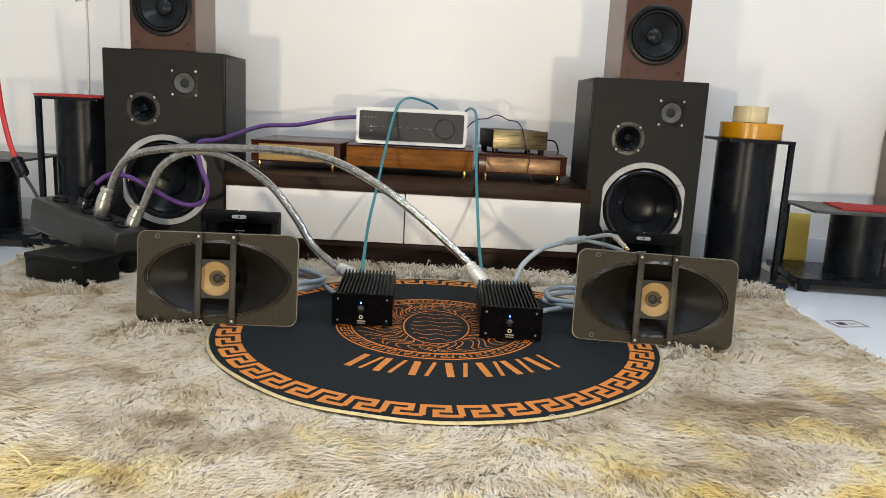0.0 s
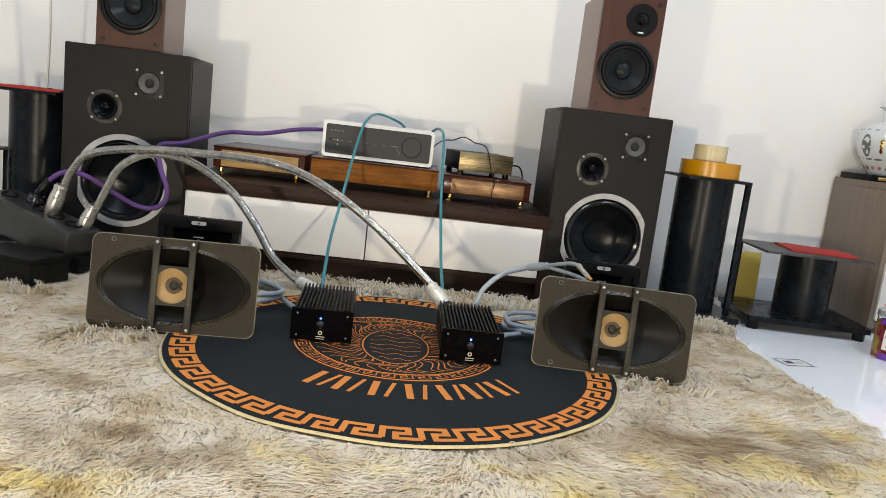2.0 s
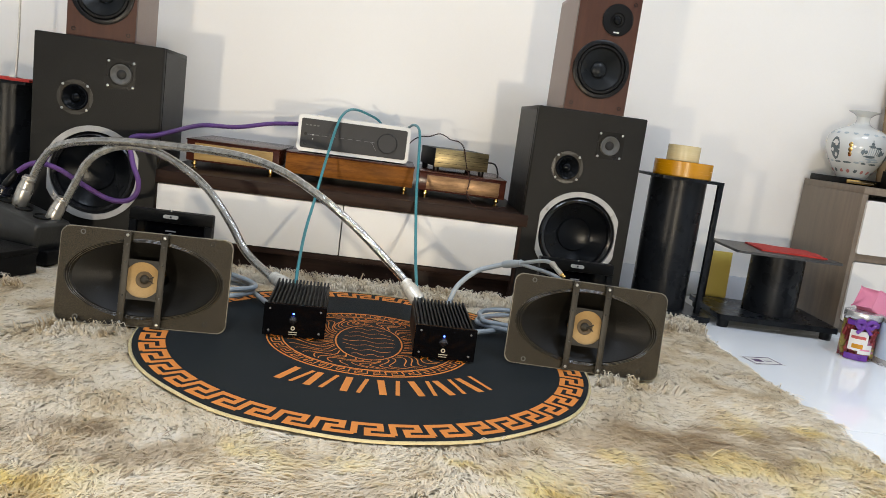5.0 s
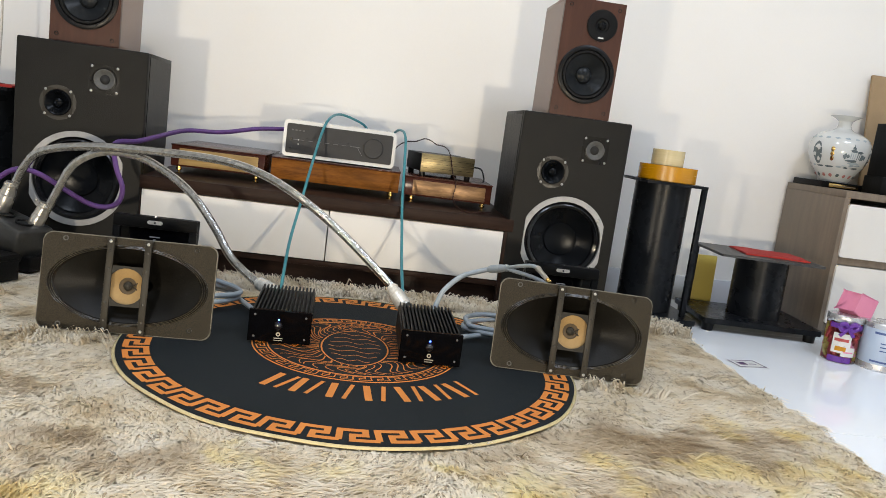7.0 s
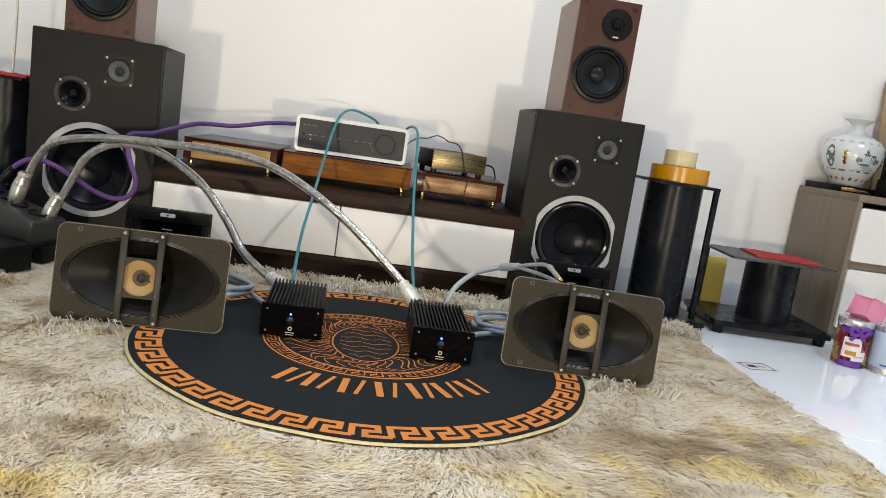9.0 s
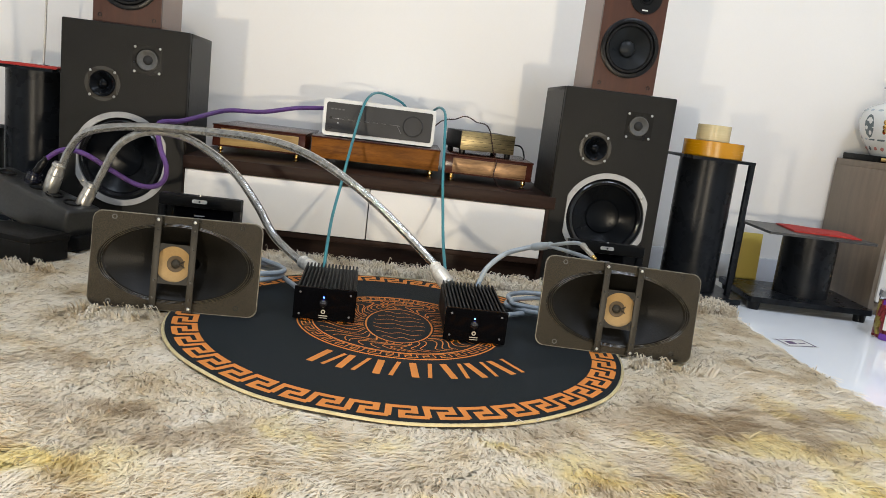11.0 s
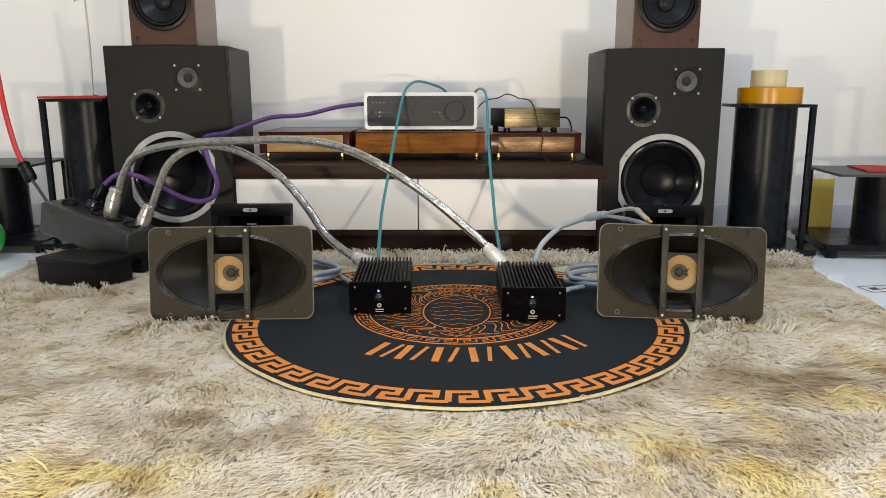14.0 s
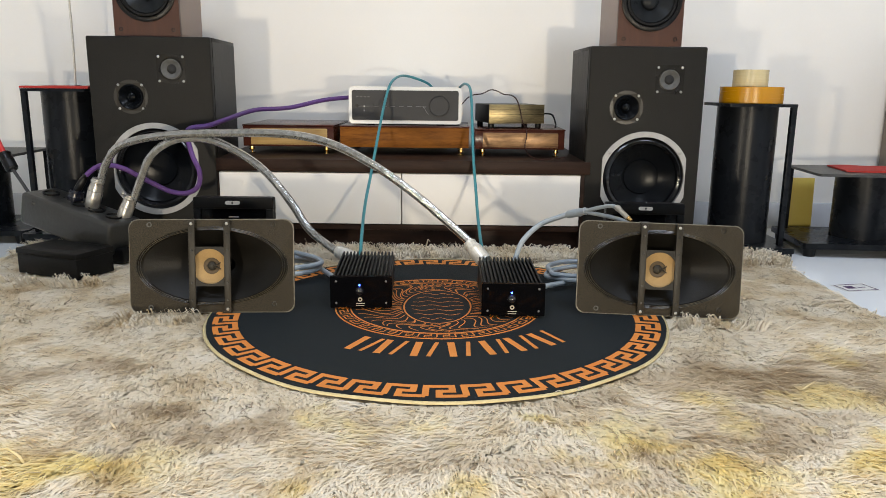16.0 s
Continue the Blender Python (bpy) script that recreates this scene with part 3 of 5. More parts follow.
def make_big_speaker(m, label, w=0.30, h=0.56, tweeter=(0.056, 0.484), mid_at=(-0.055, 0.411), woofer_x=0.0, woofer_z=0.228):
    t = thing("loudspeaker", m, label, "speaker", "three-way loudspeakers")
    d, up = 0.285, h - 0.56
    part("cabinet_body", shell_box(w, d, h, 0.025), ASH, t)
    gap = box(-w / 2 + 0.005, w / 2 - 0.005, 0.019, 0.026, h - 0.012, h - 0.005, 0)
    box(-w / 2 + 0.005, w / 2 - 0.005, 0.019, 0.026, 0.005, 0.012, 0, bm=gap)
    box(-w / 2 + 0.005, -w / 2 + 0.012, 0.019, 0.026, 0.012, h - 0.012, 0, bm=gap)
    box(w / 2 - 0.012, w / 2 - 0.005, 0.019, 0.026, 0.012, h - 0.012, 0, bm=gap)
    part("shadow_gap", gap, RUBBER, t)
    rim = []
    for grow, depth in ((-0.006, 0.0025), (-0.0015, 0.004), (0.0, 0.0065), (0.0, 0.020)):
        rim.append([(x, z, depth) for x, z in rounded(w + grow - 0.001, h + grow, 0.004, 3, 0, h / 2)])
    bm = bmesh.new()
    loops = [[bm.verts.new((x, y, z)) for x, z, y in loop] for loop in rim]
    for p, q in zip(loops, loops[1:]):
        for i in range(len(p)):
            bm.faces.new((p[i], p[(i + 1) % len(p)], q[(i + 1) % len(p)], q[i]))
    part("front_edge", bm, BAFFLE, t, "rounded edge of the front board")
    part("baffle", holed(rounded(w - 0.007, h - 0.006, 0.004, 3, 0, h / 2), [circle(0.109, woofer_x, woofer_z + up * 0.5), circle(0.0335, mid_at[0], mid_at[1] + up), circle(0.0295, tweeter[0], tweeter[1] + up)], -0.014, 0,
                         front(0, 0, 0.0025)), BAFFLE, t)
    # woofer with its flat-sided cast ring
    R, wz = 0.121, woofer_z + up * 0.5
    outline = []
    for i in range(72):
        a = 2 * math.pi * i / 72
        x, z = R * math.cos(a), R * math.sin(a)
        outline.append((max(-0.110, min(0.110, x)), z))
    inner = [(0.1065 * math.cos(2 * math.pi * i / 72), 0.1065 * math.sin(2 * math.pi * i / 72)) for i in range(72)]
    bm = bmesh.new()
    fo = [bm.verts.new((x, z, 0.006)) for x, z in outline]
    bo = [bm.verts.new((x, z, -0.002)) for x, z in outline]
    fi = [bm.verts.new((x, z, 0.006)) for x, z in inner]
    bi = [bm.verts.new((x, z, -0.006)) for x, z in inner]
    for i in range(72):
        j = (i + 1) % 72
        bm.faces.new((fo[i], fo[j], fi[j], fi[i]))
        bm.faces.new((bo[i], bo[j], fo[j], fo[i]))
        bm.faces.new((fi[i], fi[j], bi[j], bi[i]))
    bmesh.ops.transform(bm, matrix=front(woofer_x, wz, 0.004), verts=bm.verts)
    ring = part("woofer_ring", bm, CAST, t, "grey cast metal woofer ring")
    screws(ring, [(woofer_x + 0.094 * sx * 0.98, wz + 0.0655 * sz) for sx in (-1, 1) for sz in (-1, 1)], 0.0045, -0.002)
    prof = [(0.1067, -0.003), (0.103, 0.002), (0.097, 0.0055), (0.090, 0.002), (0.087, -0.004)]
    part("woofer_surround", lathe(prof, 64, front(woofer_x, wz, 0.004)), SURROUND, t)
    prof = [(0.0875, -0.004), (0.078, -0.010), (0.060, -0.018), (0.050, -0.024), (0.047, -0.025), (0.0445, -0.0215), (0.041, -0.0225), (0.030, -0.0245), (0.015, -0.026), (0, -0.0265)]
    part("woofer_cone", lathe(prof, 64, front(woofer_x, wz, 0.004)), CONE, t)
    # midrange: clear square flange with a black cone
    mx, mz = mid_at[0], mid_at[1] + up
    mid = part("midrange_flange", holed(circle(0.0435, 0, 0, 40), [circle(0.0325)], -0.001, 0.002, front(mx, mz, 0.004)), SMOKED, t, "smoked plastic flange")
    part("midrange_plate", holed(rounded(0.070, 0.070, 0.012), [circle(0.0322)], 0.0005, 0.0035, front(mx, mz, 0.004)), BRACKET, t)
    part("midrange_cone", lathe([(0.0328, 0.003), (0.031, 0.0065), (0.027, 0.005), (0.022, -0.002), (0.0115, -0.008), (0.010, -0.001), (0.005, 0.002), (0, 0.0028)], 40, front(mx, mz, 0.0035)), CONE, t)
    screws(mid, [(mx + sx * 0.0295, mz + sz * 0.0300) for sx in (-1, 1) for sz in (-1, 1)], 0.0036, 0.0005)
    tx, tz = tweeter[0], tweeter[1] + up
    tw = part("tweeter_flange", holed(rounded(0.073, 0.073, 0.005), [circle(0.0292)], -0.001, 0.0025, front(tx, tz, 0.004)), PLEAT, t)
    part("tweeter_cone", lathe([(0.0262, 0.0035), (0.0235, 0.0045), (0.017, -0.001), (0.0090, -0.006)], 40, front(tx, tz, 0.004)), DOME, t, "grey paper tweeter cone")
    part("tweeter_edge", lathe([(0.0298, 0.0025), (0.0292, 0.0055), (0.0275, 0.0058), (0.0258, 0.0036)], 40, front(tx, tz, 0.004)), PLEAT, t, "lacquered black edge")
    part("tweeter_dome", lathe([(0.0120, -0.0038), (0.0105, -0.0015), (0.0065, 0.0004), (0, 0.001)], 24, front(tx, tz, 0.004)), MATT_SCREW, t)
    screws(tw, [(tx + sx * 0.0305, tz + sz * 0.0305) for sx in (-1, 1) for sz in (-1, 1)], 0.0036, 0.0015)
    return t


make_big_speaker(pose(-0.752, 2.03, 0, 0, 0, 4.0), "black three-way loudspeaker with grey woofer ring, cables in front", 0.312, 0.572, (0.0535, 0.4795), (-0.053, 0.4085))
make_big_speaker(pose(0.528, 2.045, 0, 0, 0, 0.0), "black three-way loudspeaker with grey woofer ring beside the cabinet", 0.30, 0.56, (0.0575, 0.4775), (-0.0495, 0.4060), 0.005, 0.224)


def make_small_speaker(m, label):
    t = thing("bookshelf_speaker", m, label, "speaker", "bookshelf speakers")
    w, h, d = 0.166, 0.306, 0.225
    part("cabinet_body", shell_box(w, d, h, 0.012, 0.01, 0.001), CHERRY_SIDE, t, "paler brown veneer body")
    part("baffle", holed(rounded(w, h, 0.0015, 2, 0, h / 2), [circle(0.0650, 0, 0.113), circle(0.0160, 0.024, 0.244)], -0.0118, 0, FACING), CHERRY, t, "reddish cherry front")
    wz = 0.113
    part("woofer_frame", lathe([(0.0765, 0), (0.0765, 0.004), (0.073, 0.006), (0.066, 0.006), (0.0645, 0.003)], 56, front(0, wz)), RUBBER, t)
    part("woofer_surround", lathe([(0.065, 0.003), (0.062, 0.0065), (0.057, 0.0065), (0.0535, 0.002)], 56, front(0, wz)), RUBBER, t)
    part("woofer_cone", lathe([(0.0537, 0.002), (0.045, -0.004), (0.030, -0.016), (0.0215, -0.0225), (0.0195, -0.016), (0.012, -0.011), (0, -0.0095)], 56, front(0, wz)), SHEEN_CONE, t)
    tx, tz = 0.024, 0.244
    tw = part("tweeter_plate", lathe([(0.0415, 0), (0.0415, 0.003), (0.040, 0.004), (0.019, 0.0035), (0.0165, 0.001), (0.0115, 0.0005)], 48, front(tx, tz)), RUBBER, t)
    part("tweeter_dome", lathe([(0.0117, 0.0005), (0.0105, 0.005), (0.006, 0.0085), (0, 0.0095)], 24, front(tx, tz)), CONE, t)
    part("maker_mark", box(tx - 0.0075, tx + 0.0075, -0.0045, -0.0035, tz - 0.034, tz - 0.0305, 0), PRINT_WHITE, tw, "small pale maker mark")
    for x, z in ((-0.066, 0.018), (0.066, 0.018), (-0.066, 0.288), (0.066, 0.288)):
        part("grille_socket", lathe([(0.0052, 0), (0.0052, 0.0012), (0.0034, 0.0014), (0.0028, -0.003), (0, -0.003)], 16, front(x, z)), RUBBER, t)
    for k in range(8):
        a = 2 * math.pi * (k + 0.5) / 8
        part("screw", lathe([(0, 0.0015), (0.0018, 0.0013), (0.0022, 0)], 8, front(0.0695 * math.cos(a), wz + 0.0695 * math.sin(a), -0.0055)), RUBBER, t)
    return t


make_small_speaker(pose(-0.762, 2.06, 0.5725, 0, 0, 4.0), "reddish-brown bookshelf speaker standing on a black loudspeaker")
make_small_speaker(pose(0.528, 2.055, 0.5605, 0, 0, 0.5), "reddish-brown bookshelf speaker standing on a black loudspeaker")


# ---- on the cabinet ----
def make_spike_box(m, w, d, h, material, label, glow=None):
    t = thing("wooden_plinth_box", m, label, "plinth box", "lacquered boxes on the cabinet")
    part("box_body", box(-w / 2, w / 2, 0, d, 0.0115, 0.016 + h, 0.0015), material, t)
    part("top_edge", box(-w / 2 - 0.002, w / 2 + 0.002, -0.002, d + 0.002, 0.016 + h, 0.020 + h, 0.0015), ROSEWOOD, t)
    if glow:
        part("front_inlay", box(-w / 2 + 0.022, w / 2 - 0.018, -0.0015, 0.004, 0.016, 0.010 + h, 0.001), glow, t, "polished wooden front inlay, golden glare in its colour")
    for x in (-w / 2 + 0.022, w / 2 - 0.022):
        for y in (0.009, d - 0.03):
            part("spike_foot", lathe([(0, -0.0092), (0.0085, -0.0092), (0.0088, -0.0068), (0.003, -0.0062), (0.0022, -0.004), (0.006, 0.001), (0.0080, 0.002), (0.0080, 0.0060), (0.005, 0.0065), (0.005, 0.0088), (0.0072, 0.0090), (0.0072, 0.0115), (0, 0.0115)], 16, pose(x, y, 0)), BRASS, t, "turned brass spike foot")
    return t


INLAY = surface("polished_gold_brown_wood", (0.46, 0.31, 0.12), (0.26, 0.16, 0.06), 0.3, scale=9, stretch=(1, 6, 9), fine=60, bump=0.02, spec=0.2)
# copper streaks in this colour stand for the warm lamp's glare on lacquer
INLAY_RED = surface("copper_brown_wood_glare", (0.34, 0.20, 0.095), (0.075, 0.040, 0.022), 0.32, metal=0.35, scale=14, stretch=(1, 4, 6), fine=60, bump=0.06, spec=0.25)
make_spike_box(pose(-0.4375, 2.2, 0.2722), 0.257, 0.30, 0.052, ROSEWOOD, "dark lacquered wooden box on brass spike feet", INLAY)
make_spike_box(pose(-0.108, 2.195, 0.2722), 0.364, 0.27, 0.052, AMBER, "amber lacquered wooden box on brass feet under the amplifier")
make_spike_box(pose(0.2165, 2.185, 0.2722, 0, 0, -1.0), 0.251, 0.30, 0.047, ROSEWOOD, "dark lacquered wooden box under a small device", INLAY_RED)


def make_amplifier():
    t = thing("amplifier", pose(-0.108, 2.235, 0.3482), "white-shelled hi-fi amplifier with dark front and round dial", "amplifier")
    w, h, d = 0.322, 0.104, 0.25
    body = slab(rounded(w, h, 0.012, cy=h / 2), -d, 0.0, m=FACING)
    part("shell", body, SILVER, t, "white lacquered shell")
    part("front_panel", slab(rounded(w - 0.018, h - 0.020, 0.006, cy=h / 2), 0, 0.0015, m=FACING), GRAPHITE, t, "dark graphite front panel")
    part("volume_dial", lathe([(0.029, 0.0005), (0.029, 0.003), (0.0275, 0.004), (0.0265, 0.0028), (0, 0.0028)], 48, front(0.097, 0.051, -0.0012)), GRAPHITE, t)
    groove = tube([(-0.142, -0.0016, 0.049), (0.045, -0.0016, 0.049), (0.052, -0.0016, 0.047), (0.0585, -0.0016, 0.038), (0.066, -0.0016, 0.027)], 0.0006, 6, 6)
    part("display_line", groove, PRINT_GREY, t)
    for k in range(6):
        part("indicator", lathe([(0, 0.001), (0.0055, 0.001), (0.006, 0)], 20, front(-0.095 + 0.024 * k, 0.051, -0.0015)), GRAPHITE, t)
    part("headphone_socket", lathe([(0.0042, 0), (0.0042, 0.001), (0.003, 0.001), (0.0025, -0.001), (0, -0.001)], 16, front(-0.138, 0.022, -0.0016)), RUBBER, t)
    part("power_button", lathe([(0, 0.0012), (0.0042, 0.0012), (0.005, 0)], 16, front(-0.138, 0.050, -0.0014)), RUBBER, t)
    for k in range(2):
        part("status_light", lathe([(0, 0.001), (0.0016, 0.001), (0.002, 0)], 10, front(-0.117, 0.049 - 0.012 * k, -0.0015)), PRINT_WHITE, t)
    for k in range(4):
        part("maker_mark", box(-0.139 + 0.0105 * k, -0.133 + 0.0105 * k, -0.0022, -0.0015, 0.074, 0.0775, 0), DIM_MARK, t, "small grey maker mark")
    for x in (-0.10, 0.10):
        for y in (0.03, 0.2):
            part("foot", lathe([(0, -0.0078), (0.011, -0.0078), (0.012, 0), (0, 0)], 20, pose(x, y, 0)), RUBBER, t)


make_amplifier()


def make_small_device():
    t = thing("power_supply", pose(0.211, 2.235, 0.3392, 0, 0, 12), "small black brushed-metal audio device on a wooden box", "audio device")
    part("case", box(-0.081, 0.081, 0.004, 0.17, 0.014, 0.066, 0.0015), ANODISED, t)
    part("front_panel", box(-0.082, 0.082, 0, 0.004, 0.013, 0.067, 0.001), BRUSHED, t, "brushed dark metal front, gold sheen in its colour")
    for k in range(3):
        part("panel_groove", box(-0.0815, 0.0815, -0.0008, 0.0, 0.026 + 0.013 * k, 0.0268 + 0.013 * k, 0), ANODISED, t)
    for x in (-0.07, 0.07):
        for y in (0.02, 0.15):
            part("foot", lathe([(0, 0), (0.009, 0), (0.009, 0.014), (0, 0.014)], 16, pose(x, y, 0)), RUBBER, t)


make_small_device()


# ---- round mat ----
MX, MY, MZ = 0.001, 1.465, 0.0305


def ring_band(r0, r1, z0, z1, n=160, cx=0.0, cy=0.0, bm=None):
    bm = bm or bmesh.new()
    loops = []
    for r, z in ((r0, z0), (r0, z1), (r1, z1), (r1, z0)):
        loops.append([bm.verts.new((cx + r * math.cos(2 * math.pi * i / n), cy + r * math.sin(2 * math.pi * i / n), z)) for i in range(n)])
    for a, b in zip(loops, loops[1:] + loops[:1]):
        for i in range(n):
            bm.faces.new((a[i], a[(i + 1) % n], b[(i + 1) % n], b[i]))
    return bm


def flat_ribbon(bm, line, half, z):
    """A thin printed band along a flat line, mitred at its corners."""
    left, right = [], []
    for i, p in enumerate(line):
        a = (p - line[i - 1]).normalized() if i else (line[1] - p).normalized()
        b = (line[i + 1] - p).normalized() if i + 1 < len(line) else a
        na, nb = Vector((-a.y, a.x)), Vector((-b.y, b.x))
        n = (na + nb).normalized()
        s = half / max(0.45, n.dot(na))
        left.append(bm.verts.new((p.x + n.x * s, p.y + n.y * s, z)))
        right.append(bm.verts.new((p.x - n.x * s, p.y - n.y * s, z)))
    for i in range(len(line) - 1):
        bm.faces.new((left[i], left[i + 1], right[i + 1], right[i]))


def key_unit(r0, r1, step, half, z, cx, cy, start, turn=1):
    """One step of the meander between two radii, as its own mesh."""
    bm = bmesh.new()
    corners = [(0.08, 0.0), (0.08, 1.0), (0.76, 1.0), (0.76, 0.5), (0.42, 0.5), (0.42, 0.0), (1.09, 0.0)]
    pts = []
    for (u0, v0), (u1, v1) in zip(corners, corners[1:]):
        n = max(1, int(abs(u1 - u0) * 6))
        pts += [(u0 + (u1 - u0) * k / n, v0 + (v1 - v0) * k / n) for k in range(n)]
    pts.append(corners[-1])
    line = []
    for u, v in pts:
        a = start + turn * step * u
        r = (r1 - half) + (r0 + half - (r1 - half)) * v
        line.append(Vector((cx + r * math.cos(a), cy + r * math.sin(a))))
    flat_ribbon(bm, line, half, z)
    return bm


def make_mat():
    t = thing("round_mat", pose(MX, MY, MZ), "round charcoal mat with orange meander border and cream edge", "mat")
    prof = [(0, -0.004), (0.430, -0.004), (0.4315, -0.001), (0.4305, 0.0), (0.2, 0.0), (0, 0.0)]
    part("cloth", lathe(prof, 160), MAT_CLOTH, t, "charcoal cloth")
    bm = bmesh.new()
    n = 900
    loops = []
    for k in range(7):
        a = math.pi * k / 6
        loops.append([])
        for i in range(n):
            w = 2 * math.pi * i / n
            r = 0.4330 + 0.0012 * math.sin(w * 9 + 1) + (0.0030 + 0.00012 * math.sin(w * 260)) * math.cos(a)
            loops[-1].append(bm.verts.new((r * math.cos(w), r * math.sin(w), -0.003 + 0.0038 * math.sin(a) + 0.0008 * math.sin(w * 13) + 0.00012 * math.sin(w * 260))))
    for a, b in zip(loops, loops[1:]):
        for i in range(n):
            bm.faces.new((a[i], a[(i + 1) % n], b[(i + 1) % n], b[i]))
    part("bound_edge", bm, MAT_EDGE, t, "cream overlocked edge")
    steps = 44
    for k in range(steps):
        part("meander_piece", key_unit(0.3755, 0.4205, 2 * math.pi / steps, 0.0050, 0.0006 + 0.0002 * (k % 2), 0, 0, radians(-91.95) + 2 * math.pi * k / steps), MAT_ORANGE, t, smooth=False)
    cy = 0.029
    for r in (0.2005, 0.1715):
        part("emblem_ring", ring_band(r - 0.0013, r + 0.0013, 0, 0.0007, 120, 0, cy), MAT_ORANGE, t, smooth=False)
    for k in range(36):
        part("meander_piece", key_unit(0.177, 0.195, 2 * math.pi / 36, 0.0012, 0.0009 + 0.0002 * (k % 2), 0, cy, 2 * math.pi * k / 36), MAT_ORANGE, t, smooth=False)
    # the emblem: a plain oval with wavy strands round it
    bm = bmesh.new()
    oval = [Vector((0.066 * math.cos(2 * math.pi * i / 60), cy - 0.004 + 0.112 * math.sin(2 * math.pi * i / 60))) for i in range(61)]
    flat_ribbon(bm, oval, 0.0016, 0.0007)
    part("emblem_oval", bm, MAT_ORANGE, t, smooth=False)
    rnd = random.Random(5)
    for k in range(56):
        a = radians(-90 + 360 * (k + rnd.random() * 0.7) / 56)
        bm = bmesh.new()
        swing, ph = rnd.uniform(0.10, 0.16), 0.8 * math.sin(3 * a) + rnd.uniform(0, 0.9)
        line = []
        for i in range(22):
            s = i / 21
            b = a + swing * math.sin(ph + 5.5 * s) + 0.25 * s * math.cos(a)
            r0 = 1 / math.hypot(math.cos(b) / 0.071, math.sin(b) / 0.117)
            r = r0 + (0.164 - r0) * s * rnd.uniform(0.985, 1.0)
            line.append(Vector((r * math.cos(b), cy - 0.004 * (1 - s) + r * math.sin(b))))
        flat_ribbon(bm, line, 0.0011, 0.0008 + 0.00001 * k)
        part("emblem_strand", bm, MAT_ORANGE, t, smooth=False)
    # plain wavy strokes inside the oval
    for k in range(7):
        v = -0.084 + 0.028 * k
        l = 0.052 * math.sqrt(max(0.0, 1 - (v / 0.105) ** 2))
        bm = bmesh.new()
        flat_ribbon(bm, [Vector((l * q / 9, cy - 0.004 + v + 0.005 * math.sin(q * 0.7 + k))) for q in range(-9, 10)], 0.0010, 0.0008 + 0.00002 * k)
        part("emblem_stroke", bm, MAT_ORANGE, t, smooth=False)
    # seven plain marks on an arc below the emblem: a thick bar and a thin bar each
    for k, x in enumerate((-0.118, -0.072, -0.016, 0.043, 0.101, 0.148, 0.194)):
        a = math.asin(x / 0.32)
        c = Vector((x, 0.095 - 0.32 * math.cos(a)))
        tang, out = Vector((math.cos(a), math.sin(a))), Vector((-math.sin(a), math.cos(a)))
        bm = bmesh.new()
        flat_ribbon(bm, [c - tang * 0.016 - out * 0.034, c - tang * 0.012 + out * 0.034], 0.0062, 0.0008)
        flat_ribbon(bm, [c + tang * 0.008 - out * 0.034, c + tang * 0.018 + out * 0.034], 0.0036, 0.0010)
        part("printed_mark", bm, MAT_ORANGE, t, smooth=False)


make_mat()


# ---- finned amplifiers on the mat ----
def make_power_box(m, label):
    t = thing("finned_power_box", m, label, "audio device", "finned boxes on the mat")
    w, d, h, z0 = 0.119, 0.225, 0.063, 0.004
    part("front_panel", box(-w / 2, w / 2, 0, 0.008, z0, z0 + h, 0.0006, 1), ACRYLIC, t, "glossy black front panel")
    part("case", box(-w / 2 + 0.002, w / 2 - 0.002, 0.008, d, z0 + 0.002, z0 + h - 0.010, 0.001), ANODISED, t)
    n = 15
    for k in range(n):
        x = -w / 2 + 0.006 + (w - 0.012) * k / (n - 1)
        part("fin", box(x - 0.0018, x + 0.0018, 0.008, d, z0 + h - 0.012, z0 + h - 0.001, 0.0008, 1), ANODISED, t)
    screws(t, [(sx * 0.048, z0 + h / 2 + sz * 0.0215) for sx in (-1, 1) for sz in (-1, 1)], 0.0023, 0.0005, DIM_MARK)
    part("power_knob", lathe([(0, 0.0075), (0.004, 0.007), (0.0070, 0.0045), (0.0085, 0.001), (0.0085, 0)], 24, front(-0.003, z0 + 0.0335)), KNOB, t)
    part("diode", lathe([(0, 0.0020), (0.0014, 0.0015), (0.0019, 0)], 12, front(-0.003, z0 + 0.0455)), LED, t, "lit blue diode")
    part("logo_disc", lathe([(0.0020, 0.0008), (0.0042, 0.0008), (0.0042, 0)], 24, front(-0.002, z0 + 0.0170)), PRINT_DIM, t)
    part("printed_bar", box(-0.010, 0.007, -0.0008, 0, z0 + 0.0082, z0 + 0.0098, 0), PRINT_DIM, t)
    part("printed_bar", box(-0.0095, 0.006, -0.0008, 0, z0 + 0.0042, z0 + 0.0054, 0), PRINT_DIM, t)
    for x in (-0.035, 0.035):
        for y in (0.009, d - 0.03):
            part("foot", lathe([(0, 0), (0.011, 0), (0.012, 0.0055), (0, 0.0055)], 20, pose(x, y, 0)), BRASS, t, "flat brass foot")
    part("rear_socket", lathe([(0, 0.012), (0.005, 0.012), (0.005, 0)], 12, pose(0.03, d, z0 + 0.035, -90, 0, 0)), BRASS, t)


make_power_box(pose(-0.146, 1.455, MZ + 0.0008, 0, 0, 2.5), "black finned audio box with blue light on the round mat")
make_power_box(pose(0.1445, 1.415, MZ + 0.0008, 0, 0, 0.5), "black finned audio box with blue light on the round mat")


